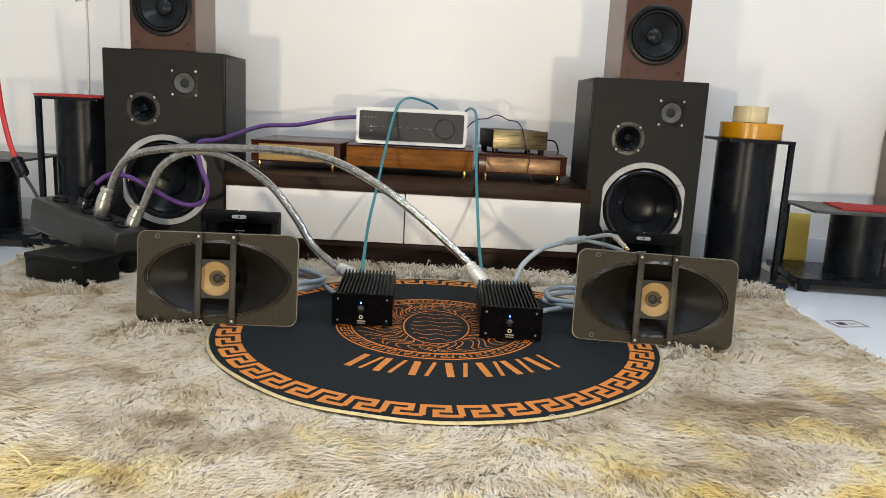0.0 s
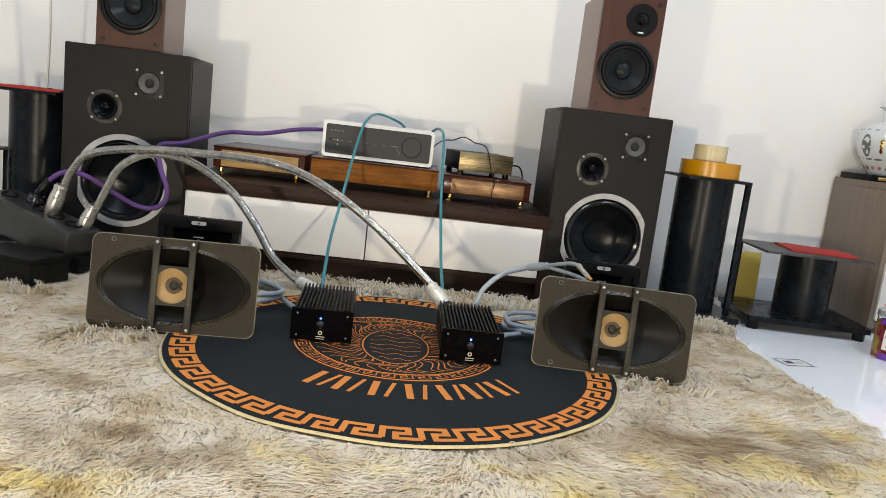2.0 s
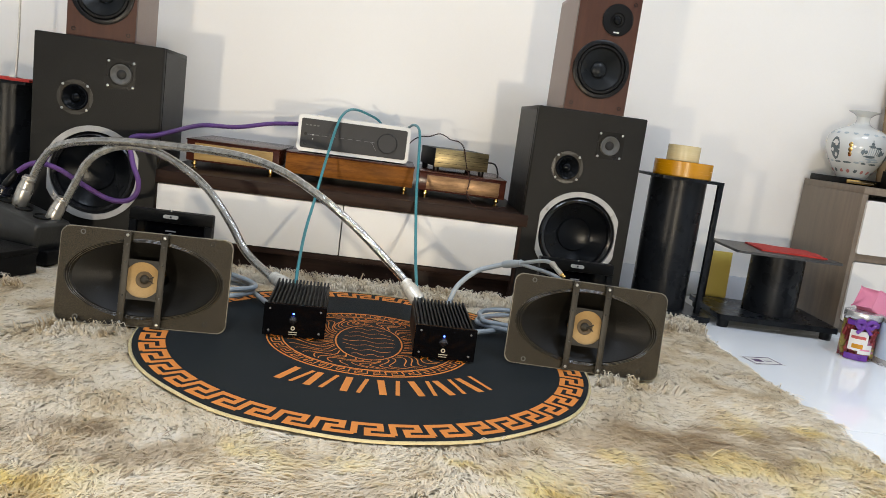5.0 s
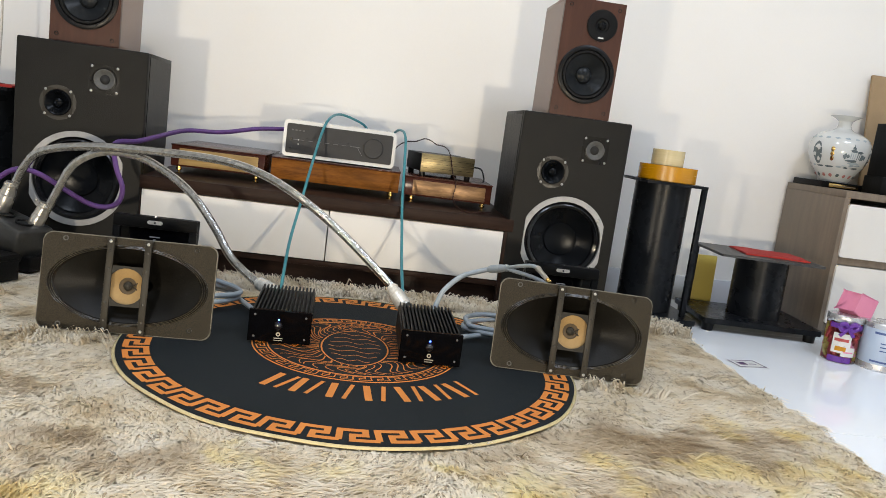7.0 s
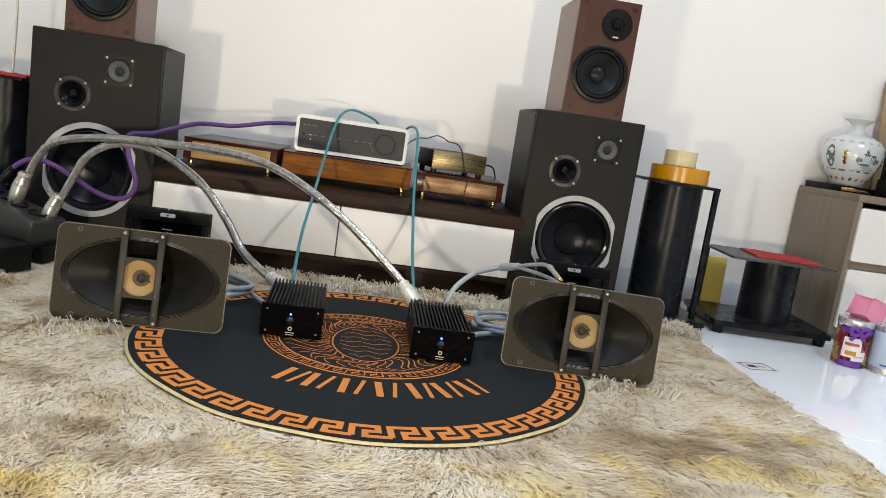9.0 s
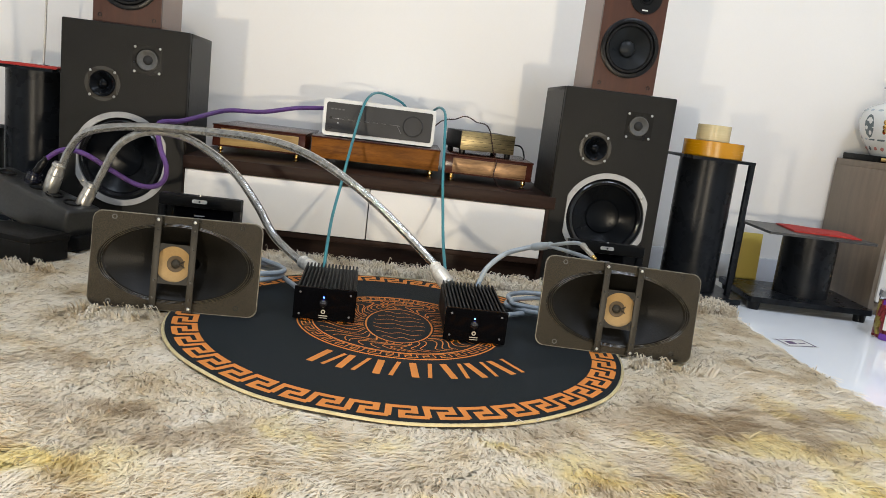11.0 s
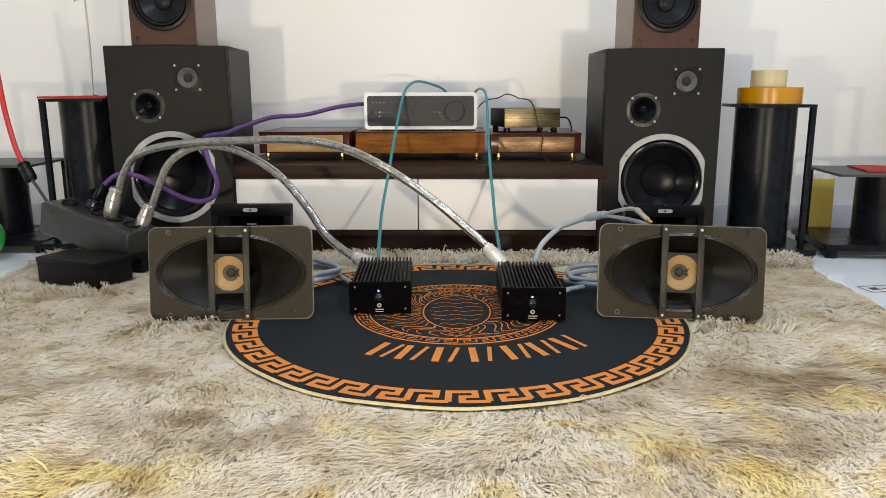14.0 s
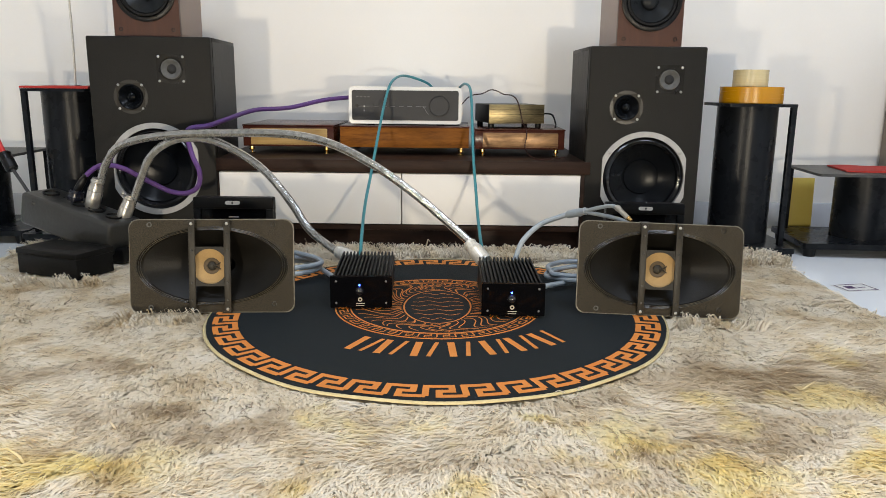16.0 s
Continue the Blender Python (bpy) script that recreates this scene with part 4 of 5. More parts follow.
# ---- oval driver plates ----
def make_oval_driver(m, label):
    t = thing("oval_driver", m, label, "speaker driver", "oval drivers leaning on the mat")
    w, h, a, b, n = 0.312, 0.178, 0.1445, 0.0755, 96
    outline = rounded(w, h, 0.018, 23, 0, h / 2)
    oval = [(a * math.cos(2 * math.pi * (i + 0.5) / n), h / 2 + b * math.sin(2 * math.pi * (i + 0.5) / n)) for i in range(n)]
    bm = bmesh.new()
    fo, bo = [bm.verts.new((x, y, 0.002)) for x, y in outline], [bm.verts.new((x, y, -0.002)) for x, y in outline]
    fi, bi = [bm.verts.new((x, y, 0.002)) for x, y in oval], [bm.verts.new((x, y, -0.002)) for x, y in oval]
    for i in range(n):
        j = (i + 1) % n
        bm.faces.new((fo[i], fo[j], fi[j], fi[i]))
        bm.faces.new((bo[i], bo[j], bi[j], bi[i]))
        bm.faces.new((fi[i], fi[j], bi[j], bi[i]))
    bmesh.ops.transform(bm, matrix=FACING, verts=bm.verts)
    part("plate", bm, PLATE, t)
    bm = bmesh.new()
    rim = [bm.verts.new((x * 0.9915, h / 2 + (y - h / 2) * 0.985, 0.0024)) for x, y in outline]
    fo = [bm.verts.new((x, y, 0.0022)) for x, y in outline]
    bo = [bm.verts.new((x * 1.004, h / 2 + (y - h / 2) * 1.007, 0)) for x, y in outline]
    bk = [bm.verts.new((x, y, -0.0022)) for x, y in outline]
    for p, q in ((rim, fo), (fo, bo), (bo, bk)):
        for i in range(n):
            bm.faces.new((p[i], p[(i + 1) % n], q[(i + 1) % n], q[i]))
    bmesh.ops.transform(bm, matrix=FACING, verts=bm.verts)
    part("plate_edge", bm, BRIGHT_EDGE, t, "bare steel edge")

    def oval_bowl(profile):
        bm = bmesh.new()
        loops = [[bm.verts.new((a * s * math.cos(2 * math.pi * i / n), h / 2 + (b * s if s > 0.55 else b * 0.55 * s / 0.55) * math.sin(2 * math.pi * i / n), z)) for i in range(n)] for s, z in profile]
        for p, q in zip(loops, loops[1:]):
            for i in range(n):
                bm.faces.new((p[i], p[(i + 1) % n], q[(i + 1) % n], q[i]))
        bmesh.ops.transform(bm, matrix=FACING, verts=bm.verts)
        return bm

    part("surround", oval_bowl([(1.0, 0.002), (0.985, 0.0035), (0.97, 0.0015), (0.955, 0.0035), (0.94, 0.001), (0.925, 0.003), (0.905, 0.0)]), PLEAT, t, "pleated black surround")
    # thin pale rings added as the highlights along the glossy pleats
    for sc in (0.988, 0.960, 0.932):
        ridge = tube([(a * sc * math.cos(2 * math.pi * i / 72), -0.0036, h / 2 + b * sc * math.sin(2 * math.pi * i / 72)) for i in range(73)], 0.0006, 5, 1)
        part("pleat_glint", ridge, PLEAT_GLINT, t, "thin pale ring standing for a pleat's highlight")
    part("oval_cone", oval_bowl([(0.906, 0.0), (0.8, -0.006), (0.65, -0.016), (0.5, -0.026), (0.35, -0.034), (0.24, -0.038)]), PAPER_CONE, t, "large black paper cone")
    part("basket", oval_bowl([(0.98, -0.002), (0.9, -0.02), (0.6, -0.045), (0.35, -0.058), (0.3, -0.062)]), PAPER_CONE, t)
    part("magnet", lathe([(0.045, -0.045), (0.045, -0.062), (0.043, -0.075), (0, -0.075)], 32, front(0, h / 2)), BRACKET, t)
    cx = -0.002
    part("inner_cone", lathe([(0.0365, 0.000), (0.035, 0.003), (0.031, 0.001), (0.0115, -0.006)], 48, front(cx, h / 2)), GOLD_CONE, t, "buff paper inner cone")
    part("cone_cap", lathe([(0.0088, -0.0055), (0.0078, -0.003), (0.0045, -0.001), (0, -0.0005)], 24, front(cx, h / 2)), BRACKET, t, "dark felt cap")
    part("cap_ring", lathe([(0.0158, -0.0040), (0.0140, -0.0035), (0.0086, -0.0056)], 32, front(cx, h / 2)), CAP, t)
    for s in (-1, 1):
        wire = tube([(cx + 0.004, -0.004, 0), (cx + 0.012, -0.001, 0.003 * s), (cx + 0.017, -0.0005, 0.0065 * s)], 0.0013, 6, 5)
        bmesh.ops.translate(wire, vec=(0, 0.004, h / 2), verts=wire.verts)
        part("lead_wire", wire, BRACKET, t)
    for x in (-0.0345, 0.0320):
        bar = part("bracket_bar", box(x - 0.0062, x + 0.0062, -0.0135, -0.0095, 0.006, h - 0.006, 0.001), BRACKET, t)
        for z in (0.004, h - 0.004):
            s = 1 if z > 0.1 else -1
            part("bracket_leg", box(x - 0.0062, x + 0.0062, -0.0135, -0.002, z - 0.003, z + 0.003, 0.001), BRACKET, t)
        screws(bar, [(x, 0.008), (x, h - 0.008)], 0.0032, -0.0135)
        for z in (0.058, h - 0.058, 0.025, h - 0.025):
            part("rivet", lathe([(0, 0.0008), (0.0018, 0.0008), (0.0024, 0)], 10, front(x, z, -0.0135)), RUBBER, bar)
    bm = bmesh.new()
    q = 48
    sq = []
    for i in range(q):
        ang = 2 * math.pi * i / q
        c, s = math.cos(ang), math.sin(ang)
        k = 1 / max(abs(c) / 0.0290, abs(s) / 0.0375)
        sq.append((c * k, s * k))
    rim = [(max(-0.0284, min(0.0284, 0.0335 * math.cos(2 * math.pi * i / q))), 0.0335 * math.sin(2 * math.pi * i / q)) for i in range(q)]
    A = [bm.verts.new((cx + x, z, 0.0115)) for x, z in sq]
    B = [bm.verts.new((cx + x, z, 0.0115)) for x, z in rim]
    C = [bm.verts.new((cx + x, z, 0.0080)) for x, z in rim]
    for i in range(q):
        j = (i + 1) % q
        bm.faces.new((A[i], A[j], B[j], B[i]))
        bm.faces.new((B[i], B[j], C[j], C[i]))
    bmesh.ops.transform(bm, matrix=front(0, h / 2), verts=bm.verts)
    part("mounting_square", bm, PAPER_CONE, t)
    for x, z in ((-0.117, 0.010), (0.117, 0.016), (-0.117, h - 0.010), (0.117, h - 0.010)):
        part("screw_hole", lathe([(0.0048, 0), (0.0048, 0.0022), (0.0032, 0.0024), (0.0028, -0.001), (0, -0.001)], 16, front(x, z, -0.001)), RUBBER if x > 0 else DOME, t)
    return t


make_oval_driver(pose(-0.427, 1.432, 0.0295, -9, -0.6, 1.5), "large oval speaker driver on a grey-brown plate, leaning back")
make_oval_driver(pose(0.4235, 1.448, 0.0295, -9, 1.4, -1.5), "large oval speaker driver with plugged grey cable, leaning back")


# ---- watch boxes behind the drivers ----
def make_watch_box(m, label):
    t = thing("display_box", m, label, "box", "display boxes")
    w, h, d = 0.178, 0.180, 0.032
    part("box_body", box(-w / 2, w / 2, 0.012, d, 0, h, 0.003), LEATHER, t)
    rim = box(-w / 2, w / 2, 0, 0.013, h - 0.026, h, 0.0025)
    box(-w / 2, -w / 2 + 0.016, 0, 0.013, 0, h - 0.026, 0.002, bm=rim)
    box(w / 2 - 0.016, w / 2, 0, 0.013, 0, h - 0.026, 0.002, bm=rim)
    box(-w / 2 + 0.016, w / 2 - 0.016, 0, 0.013, 0, 0.02, 0.002, bm=rim)
    part("front_rim", rim, LEATHER, t)
    part("front_panel", box(-w / 2 + 0.016, w / 2 - 0.016, 0.006, 0.0125, 0.02, h - 0.026, 0), ACRYLIC, t)
    clasp = part("clasp", slab(rounded(0.032, 0.008, 0.0039), 0, 0.003, m=front(0, h - 0.012)), CLASP, t, "polished metal clasp")
    part("clasp_pin", lathe([(0, 0.005), (0.0018, 0.005), (0.0022, 0.003)], 12, front(0, h - 0.012)), RUBBER, clasp)
    part("clasp_knob", lathe([(0, 0.004), (0.002, 0.003), (0.002, 0)], 10, pose(0, 0.002, h)), CHROME, clasp)
    part("printed_bar", box(-0.011, 0.011, 0.0052, 0.006, h - 0.0455, h - 0.0430, 0), PRINT_GREY, t)
    part("printed_bar", box(-0.0025, 0.0025, 0.0052, 0.006, h - 0.0535, h - 0.049, 0), PRINT_GREY, t)


make_watch_box(pose(-0.4605, 1.70, 0.030, -3, 0, 1), "black leatherette display box with metal clasp on the rug")
make_watch_box(pose(0.470, 1.75, 0.020, -3, 0, -2), "black leatherette display box with metal clasp on the rug")


# ---- speaker stands ----
def make_tall_stand(m, side, label, up=0.0):
    t = thing("speaker_stand", m, label, "speaker stand", "tall speaker stands")
    part("base_plate", slab(rounded(0.25, 0.27, 0.012), 0.022, 0.037), STAND, t)
    for x in (-0.106, 0.106):
        for y in (-0.115, 0.115):
            part("foot", lathe([(0, 0), (0.015, 0), (0.017, 0.022), (0, 0.022)], 16, pose(x, y, 0)), RUBBER, t)
    part("column", lathe([(0, 0.037), (0.080, 0.037), (0.080, 0.410 + up), (0, 0.410 + up)], 56, pose(0.010 * side, 0, 0)), STAND, t, "thick round black column")
    part("top_plate", slab(rounded(0.182, 0.207, 0.006, cx=0.0125 * side), 0.410 + up, 0.418 + up), STAND, t)
    for y in (-0.092, 0.092):
        part("post", box(0.096 * side - 0.007, 0.096 * side + 0.007, y - 0.007, y + 0.007, 0.037, 0.410 + up, 0.001), STAND, t)
    return t


make_tall_stand(pose(0.834, 2.18, 0, 0, 0, 0), 1, "tall black speaker stand with rolls of tape on top")
make_tall_stand(pose(-1.059, 2.25, 0, 0, 0, 0), -1, "tall black speaker stand with red felt on top", 0.020)


def make_low_stand(m, label, up=0.0, dx=0.0):
    t = thing("low_speaker_stand", m, label, "speaker stand", "low speaker stands")
    part("base_plate", slab(rounded(0.36, 0.27, 0.01), 0.024, 0.040), STAND, t)
    for x in (-0.155, 0.155):
        for y in (-0.11, 0.11):
            part("foot", lathe([(0, 0), (0.016, 0), (0.018, 0.024), (0, 0.024)], 16, pose(x, y, 0)), RUBBER, t)
    part("column", lathe([(0, 0.040), (0.078, 0.040), (0.078, 0.213 + up), (0, 0.213 + up)], 48, pose(dx, 0, 0)), STAND, t, "short round black column")
    # same black coat as the stand; the grazing sheen is a greyer base colour
    part("top_plate", slab(rounded(0.312, 0.25, 0.008), 0.213 + up, 0.220 + up), TOP_SHEEN, t, "black top plate with its grey sheen in the colour")
    for x in (-0.147, 0.147):
        part("post", box(x - 0.006, x + 0.006, 0.10, 0.112, 0.040, 0.213 + up, 0.001), STAND, t)


make_low_stand(pose(1.195, 2.225, 0, 0, 0, -4), "low black speaker stand with folded red felt on it", 0.012, 0.022)
make_low_stand(pose(-1.375, 2.27, 0, 0, 0, 4), "low black speaker stand beside the tall one", 0.035, 0.0)


def make_felt(m, w, d, label, h=0.006):
    bm = bmesh.new()
    bmesh.ops.create_grid(bm, x_segments=24, y_segments=24, size=0.5)
    for v in bm.verts:
        wob = noise.noise(Vector((v.co.x * 3, v.co.y * 3, w * 20)))
        v.co = Vector((v.co.x * w * (1 + 0.04 * wob), v.co.y * d * (1 + 0.05 * wob), h + 0.0035 * abs(wob)))
    made = bmesh.ops.extrude_face_region(bm, geom=bm.faces[:])
    for v in (g for g in made["geom"] if isinstance(g, bmesh.types.BMVert)):
        v.co.z = 0.0005
    return solo("felt_pad", bm, FELT, label, "felt pad", m=m)


make_felt(pose(-1.068, 2.25, 0.4382), 0.190, 0.200, "red felt pad lying on a tall black stand")
make_felt(pose(1.232, 2.225, 0.2322, 0, 0, -8), 0.19, 0.16, "folded red felt pad lying on a low stand", 0.0045)


def make_tape(m, r, inner, h, material, label):
    t = thing("tape_roll", m, label, "tape roll", "rolls of tape")
    part("wound_tape", lathe([(inner + 0.003, 0), (r - 0.001, 0), (r, 0.001), (r, h - 0.001), (r - 0.001, h), (inner + 0.003, h), (inner + 0.003, 0)], 56), material, t)
    part("core", lathe([(inner, 0), (inner + 0.003, 0), (inner + 0.003, h), (inner, h), (inner, 0)], 40), CARD, t, "cardboard core")


make_tape(pose(0.850, 2.18, 0.4182), 0.083, 0.038, 0.044, TAPE, "large roll of yellow packing tape on a stand")
make_tape(pose(0.842, 2.175, 0.4624), 0.046, 0.038, 0.045, TAPE_CLEAR, "small roll of clear tape on the yellow one")


def make_rod():
    t = thing("chrome_rod", pose(-1.048, 2.235, 0.4445), "thin chrome rod stand on the red felt", "rod stand")
    part("rod", tube([(0, 0, 0.0), (0.004, 0, 0.14), (0.003, 0, 0.27)], 0.0034, 10, 4), CLASP, t)
    part("base", lathe([(0, 0), (0.016, 0), (0.016, 0.003), (0, 0.004)], 24), CHROME, t)
    part("cross_piece", tube([(-0.028, 0, 0.262), (-0.006, 0, 0.268), (0.012, 0, 0.266)], 0.0035, 8, 4), CHROME, t)


make_rod()

# ---- power block and black boxes ----
def make_power_block():
    t = thing("power_strip", pose(-0.900, 1.895, 0.126, 0, 12, -22), "black power strip in plastic wrap with plugs", "power strip")
    part("strip_body", box(-0.145, 0.150, -0.052, 0.052, -0.048, 0.034, 0.010, 3), FOAM, t)
    for x in (-0.10, 0.0, 0.052, 0.108):
        part("socket", lathe([(0.020, 0), (0.020, 0.004), (0.017, 0.004), (0.016, -0.004), (0, -0.004)], 24, pose(x, 0.0, 0.034)), RUBBER, t)
    part("end_ring", tube([(-0.145, 0, 0.015), (-0.160, 0, 0.022), (-0.160, 0, 0.008), (-0.146, 0, 0.008)], 0.003, 8, 5), CHROME, t)


make_power_block()
solo("black_block", box(-0.10, 0.12, -0.06, 0.06, 0, 0.036, 0.004, 3), LEATHER, "black block under the power strip", "block", m=pose(-0.86, 1.90, 0.03, 0, 0, -16))
t = thing("black_box", pose(-0.861, 1.735, 0.028, 0, 0, -22), "plain black cardboard box lying on the rug", "box")
part("box_body", box(-0.091, 0.091, -0.052, 0.052, 0, 0.046, 0.002), LEATHER, t)
part("lid", box(-0.0925, 0.0925, -0.0535, 0.0535, 0.046, 0.059, 0.002), LEATHER, t)
t = solo("green_ball", lathe([(0.066 * math.sin(math.pi * i / 20), -0.066 * math.cos(math.pi * i / 20)) for i in range(21)], 32), GREEN, "green ball on the floor", "ball", m=pose(-1.318, 2.055, 0.067))


# ---- cables ----
def make_cable(name, points, r, material, label, ends=(), n=10):
    t = thing(name, pose(0, 0, 0), label, "cable")
    part("cable_run", tube(points, r, n, 8), material, t)
    for (a, b, r0, r1, stuff, part_name, words) in ends:
        a, b = Vector(a), Vector(b)
        turn = (b - a).to_track_quat("Z", "Y").to_matrix().to_4x4()
        l = (b - a).length
        part(part_name, lathe([(0, 0), (r0 * 0.88, 0), (r0 * 0.9, l * 0.05), (r0, l * 0.09), (r0, l * 0.56), (r0 * 0.95, l * 0.58), (r0, l * 0.6), (r1, l * 0.82), (r1, l * 0.85), (r1 * 1.1, l * 0.87), (r1 * 1.1, l * 0.93), (r1 * 0.9, l * 0.95), (r1 * 0.9, l), (0, l)], 20, Matrix.Translation(a) @ turn), stuff, t, words)
    return t


make_cable("power_cable", [(-0.860, 1.90, 0.165), (-0.846, 1.895, 0.200), (-0.814, 1.88, 0.266), (-0.762, 1.86, 0.312), (-0.643, 1.84, 0.337), (-0.476, 1.82, 0.345), (-0.34, 1.8, 0.343), (-0.246, 1.78, 0.324), (-0.155, 1.76, 0.282), (-0.065, 1.74, 0.224), (0.012, 1.72, 0.163), (0.072, 1.70, 0.113), (0.09, 1.68, 0.09)],
           0.0095, SCREEN, "thick clear-sleeved braided power cable arching over the rug",
           [((-0.866, 1.890, 0.152), (-0.843, 1.890, 0.225), 0.0180, 0.0145, PLUG_METAL, "plug", "silver metal plug"), ((0.101, 1.665, 0.082), (0.066, 1.698, 0.116), 0.0175, 0.0140, CLASP, "plug", "grey metal plug")])
make_cable("power_cable", [(-0.778, 1.885, 0.125), (-0.766, 1.88, 0.150), (-0.73, 1.87, 0.226), (-0.693, 1.86, 0.289), (-0.628, 1.85, 0.326), (-0.55, 1.84, 0.327), (-0.481, 1.83, 0.301), (-0.412, 1.81, 0.258), (-0.35, 1.79, 0.19), (-0.303, 1.77, 0.127), (-0.24, 1.74, 0.085), (-0.20, 1.70, 0.075)],
           0.0095, SCREEN, "thick clear-sleeved braided power cable arching over the rug",
           [((-0.786, 1.872, 0.118), (-0.758, 1.875, 0.186), 0.0168, 0.0138, PLUG_METAL, "plug", "silver metal plug"), ((-0.185, 1.690, 0.073), (-0.232, 1.73, 0.086), 0.0165, 0.0135, CLASP, "plug", "grey metal plug")])
make_cable("mains_cable", [(-0.254, 2.36, 0.420), (-0.284, 2.34, 0.419), (-0.354, 2.3, 0.411), (-0.444, 2.25, 0.39), (-0.53, 2.2, 0.384), (-0.568, 2.05, 0.364), (-0.592, 1.98, 0.352), (-0.626, 1.95, 0.347), (-0.634, 1.94, 0.331), (-0.621, 1.93, 0.282), (-0.602, 1.92, 0.241), (-0.607, 1.92, 0.206), (-0.634, 1.92, 0.188), (-0.677, 1.92, 0.191), (-0.739, 1.92, 0.22), (-0.794, 1.92, 0.248), (-0.843, 1.92, 0.255), (-0.881, 1.92, 0.234), (-0.905, 1.92, 0.20), (-0.92, 1.92, 0.165)],
           0.0062, PURPLE, "purple braided cable looping from amplifier to power strip",
           [((-0.925, 1.92, 0.150), (-0.914, 1.92, 0.192), 0.0185, 0.0165, NAVY, "plug", "blue-black round plug"), ((-0.915, 1.92, 0.188), (-0.886, 1.92, 0.231), 0.0095, 0.0072, RUBBER, "strain_relief", "black strain relief")])
make_cable("signal_cable", [(-0.02, 2.48, 0.42), (-0.045, 2.45, 0.458), (-0.084, 2.42, 0.476), (-0.124, 2.35, 0.484), (-0.146, 2.24, 0.466), (-0.16, 2.2, 0.422), (-0.171, 2.1, 0.334), (-0.179, 1.98, 0.241), (-0.184, 1.86, 0.166), (-0.178, 1.72, 0.091), (-0.172, 1.69, 0.075)],
           0.0038, TEAL, "thin teal cable from amplifier down to the mat")
make_cable("signal_cable", [(0.030, 2.48, 0.43), (0.049, 2.4, 0.452), (0.063, 2.3, 0.462), (0.077, 2.22, 0.445), (0.081, 2.15, 0.369), (0.083, 2.05, 0.278), (0.088, 1.95, 0.202), (0.092, 1.83, 0.137), (0.099, 1.7, 0.088), (0.11, 1.65, 0.072)],
           0.0038, TEAL, "thin teal cable from amplifier down to the mat")
t = make_cable("speaker_cable", [(0.160, 1.65, 0.070), (0.170, 1.67, 0.092), (0.185, 1.68, 0.126), (0.223, 1.7, 0.158), (0.266, 1.7, 0.176), (0.292, 1.69, 0.186), (0.313, 1.66, 0.196)],
               0.0058, SLATE, "grey-blue speaker cable splitting into two plugs",
               [((0.283, 1.693, 0.183), (0.318, 1.655, 0.198), 0.009, 0.0075, SLATE, "splitter", "grey splitter sleeve"), ((0.367, 1.490, 0.212), (0.354, 1.535, 0.226), 0.0048, 0.0058, PLUG_METAL, "plug", "silver plug"), ((0.3715, 1.481, 0.2085), (0.367, 1.490, 0.212), 0.0036, 0.0042, BRASS, "plug_tip", "gold-plated tip")])
part("branch", tube([(0.313, 1.66, 0.196), (0.336, 1.6, 0.215), (0.352, 1.55, 0.225), (0.362, 1.505, 0.216)], 0.0042, 10, 8), SLATE, t)
part("branch", tube([(0.313, 1.66, 0.195), (0.344, 1.58, 0.200), (0.357, 1.51, 0.205), (0.368, 1.485, 0.202)], 0.0042, 10, 8), SLATE, t)


def make_coil(cx, cy, turns, rx, ry, start, end, label):
    pts = [start]
    n = 12
    for i in range(int(turns * n)):
        a = 2 * math.pi * i / n + 0.6
        k = 1 + 0.07 * math.sin(i * 1.7)
        pts.append((cx + rx * k * math.cos(a), cy + ry * k * math.sin(a), 0.046 + 0.011 * (i / n) + 0.003 * math.sin(i)))
    return make_cable("coiled_cable", pts + [end], 0.0056, SLATE, label)


make_coil(-0.345, 1.70, 2.6, 0.075, 0.075, (-0.20, 1.60, 0.045), (-0.40, 1.63, 0.06), "grey-blue speaker cable coiled on the rug")
make_coil(0.34, 1.68, 1.6, 0.095, 0.085, (0.17, 1.56, 0.045), (0.44, 1.60, 0.06), "grey-blue speaker cable coiled on the rug")
t = make_cable("mains_cable", [(-1.18, 2.0, 0.60), (-1.172, 2.0, 0.478), (-1.165, 2.0, 0.4), (-1.137, 1.98, 0.314), (-1.112, 1.968, 0.268)],
           0.0068, RED_CABLE, "red mains cable coming down to the power strip",
           [((-1.093, 1.959, 0.236), (-1.118, 1.970, 0.277), 0.0155, 0.0150, RUBBER, "sleeve", "black sleeve")])
part("tail", tube([(-1.098, 1.96, 0.245), (-1.070, 1.95, 0.209), (-1.050, 1.94, 0.185), (-1.035, 1.935, 0.172)], 0.0042, 10, 6), GRAPHITE, t, "thin dark grey tail")
# a thin twisted pair from the amplifier to the small device
t = thing("twisted_wire", pose(0, 0, 0), "thin dark twisted wire hanging over the wooden box", "cable")
lead = smooth_line([(0.055, 2.42, 0.40), (0.07, 2.40, 0.418), (0.090, 2.38, 0.430), (0.115, 2.36, 0.434), (0.14, 2.33, 0.446), (0.160, 2.31, 0.442), (0.175, 2.29, 0.434), (0.20, 2.26, 0.430), (0.214, 2.235, 0.410), (0.226, 2.215, 0.36), (0.235, 2.175, 0.33), (0.230, 2.155, 0.290), (0.25, 2.095, 0.267), (0.295, 2.085, 0.267), (0.340, 2.14, 0.268)], 14)
for s, stuff in ((0, DARK_RED), (math.pi, WENGE)):
    part("strand", tube([p + 0.0013 * Vector((math.cos(i * 1.1 + s), 0, math.sin(i * 1.1 + s))) for i, p in enumerate(lead)], 0.0010, 6, 1), stuff, t)
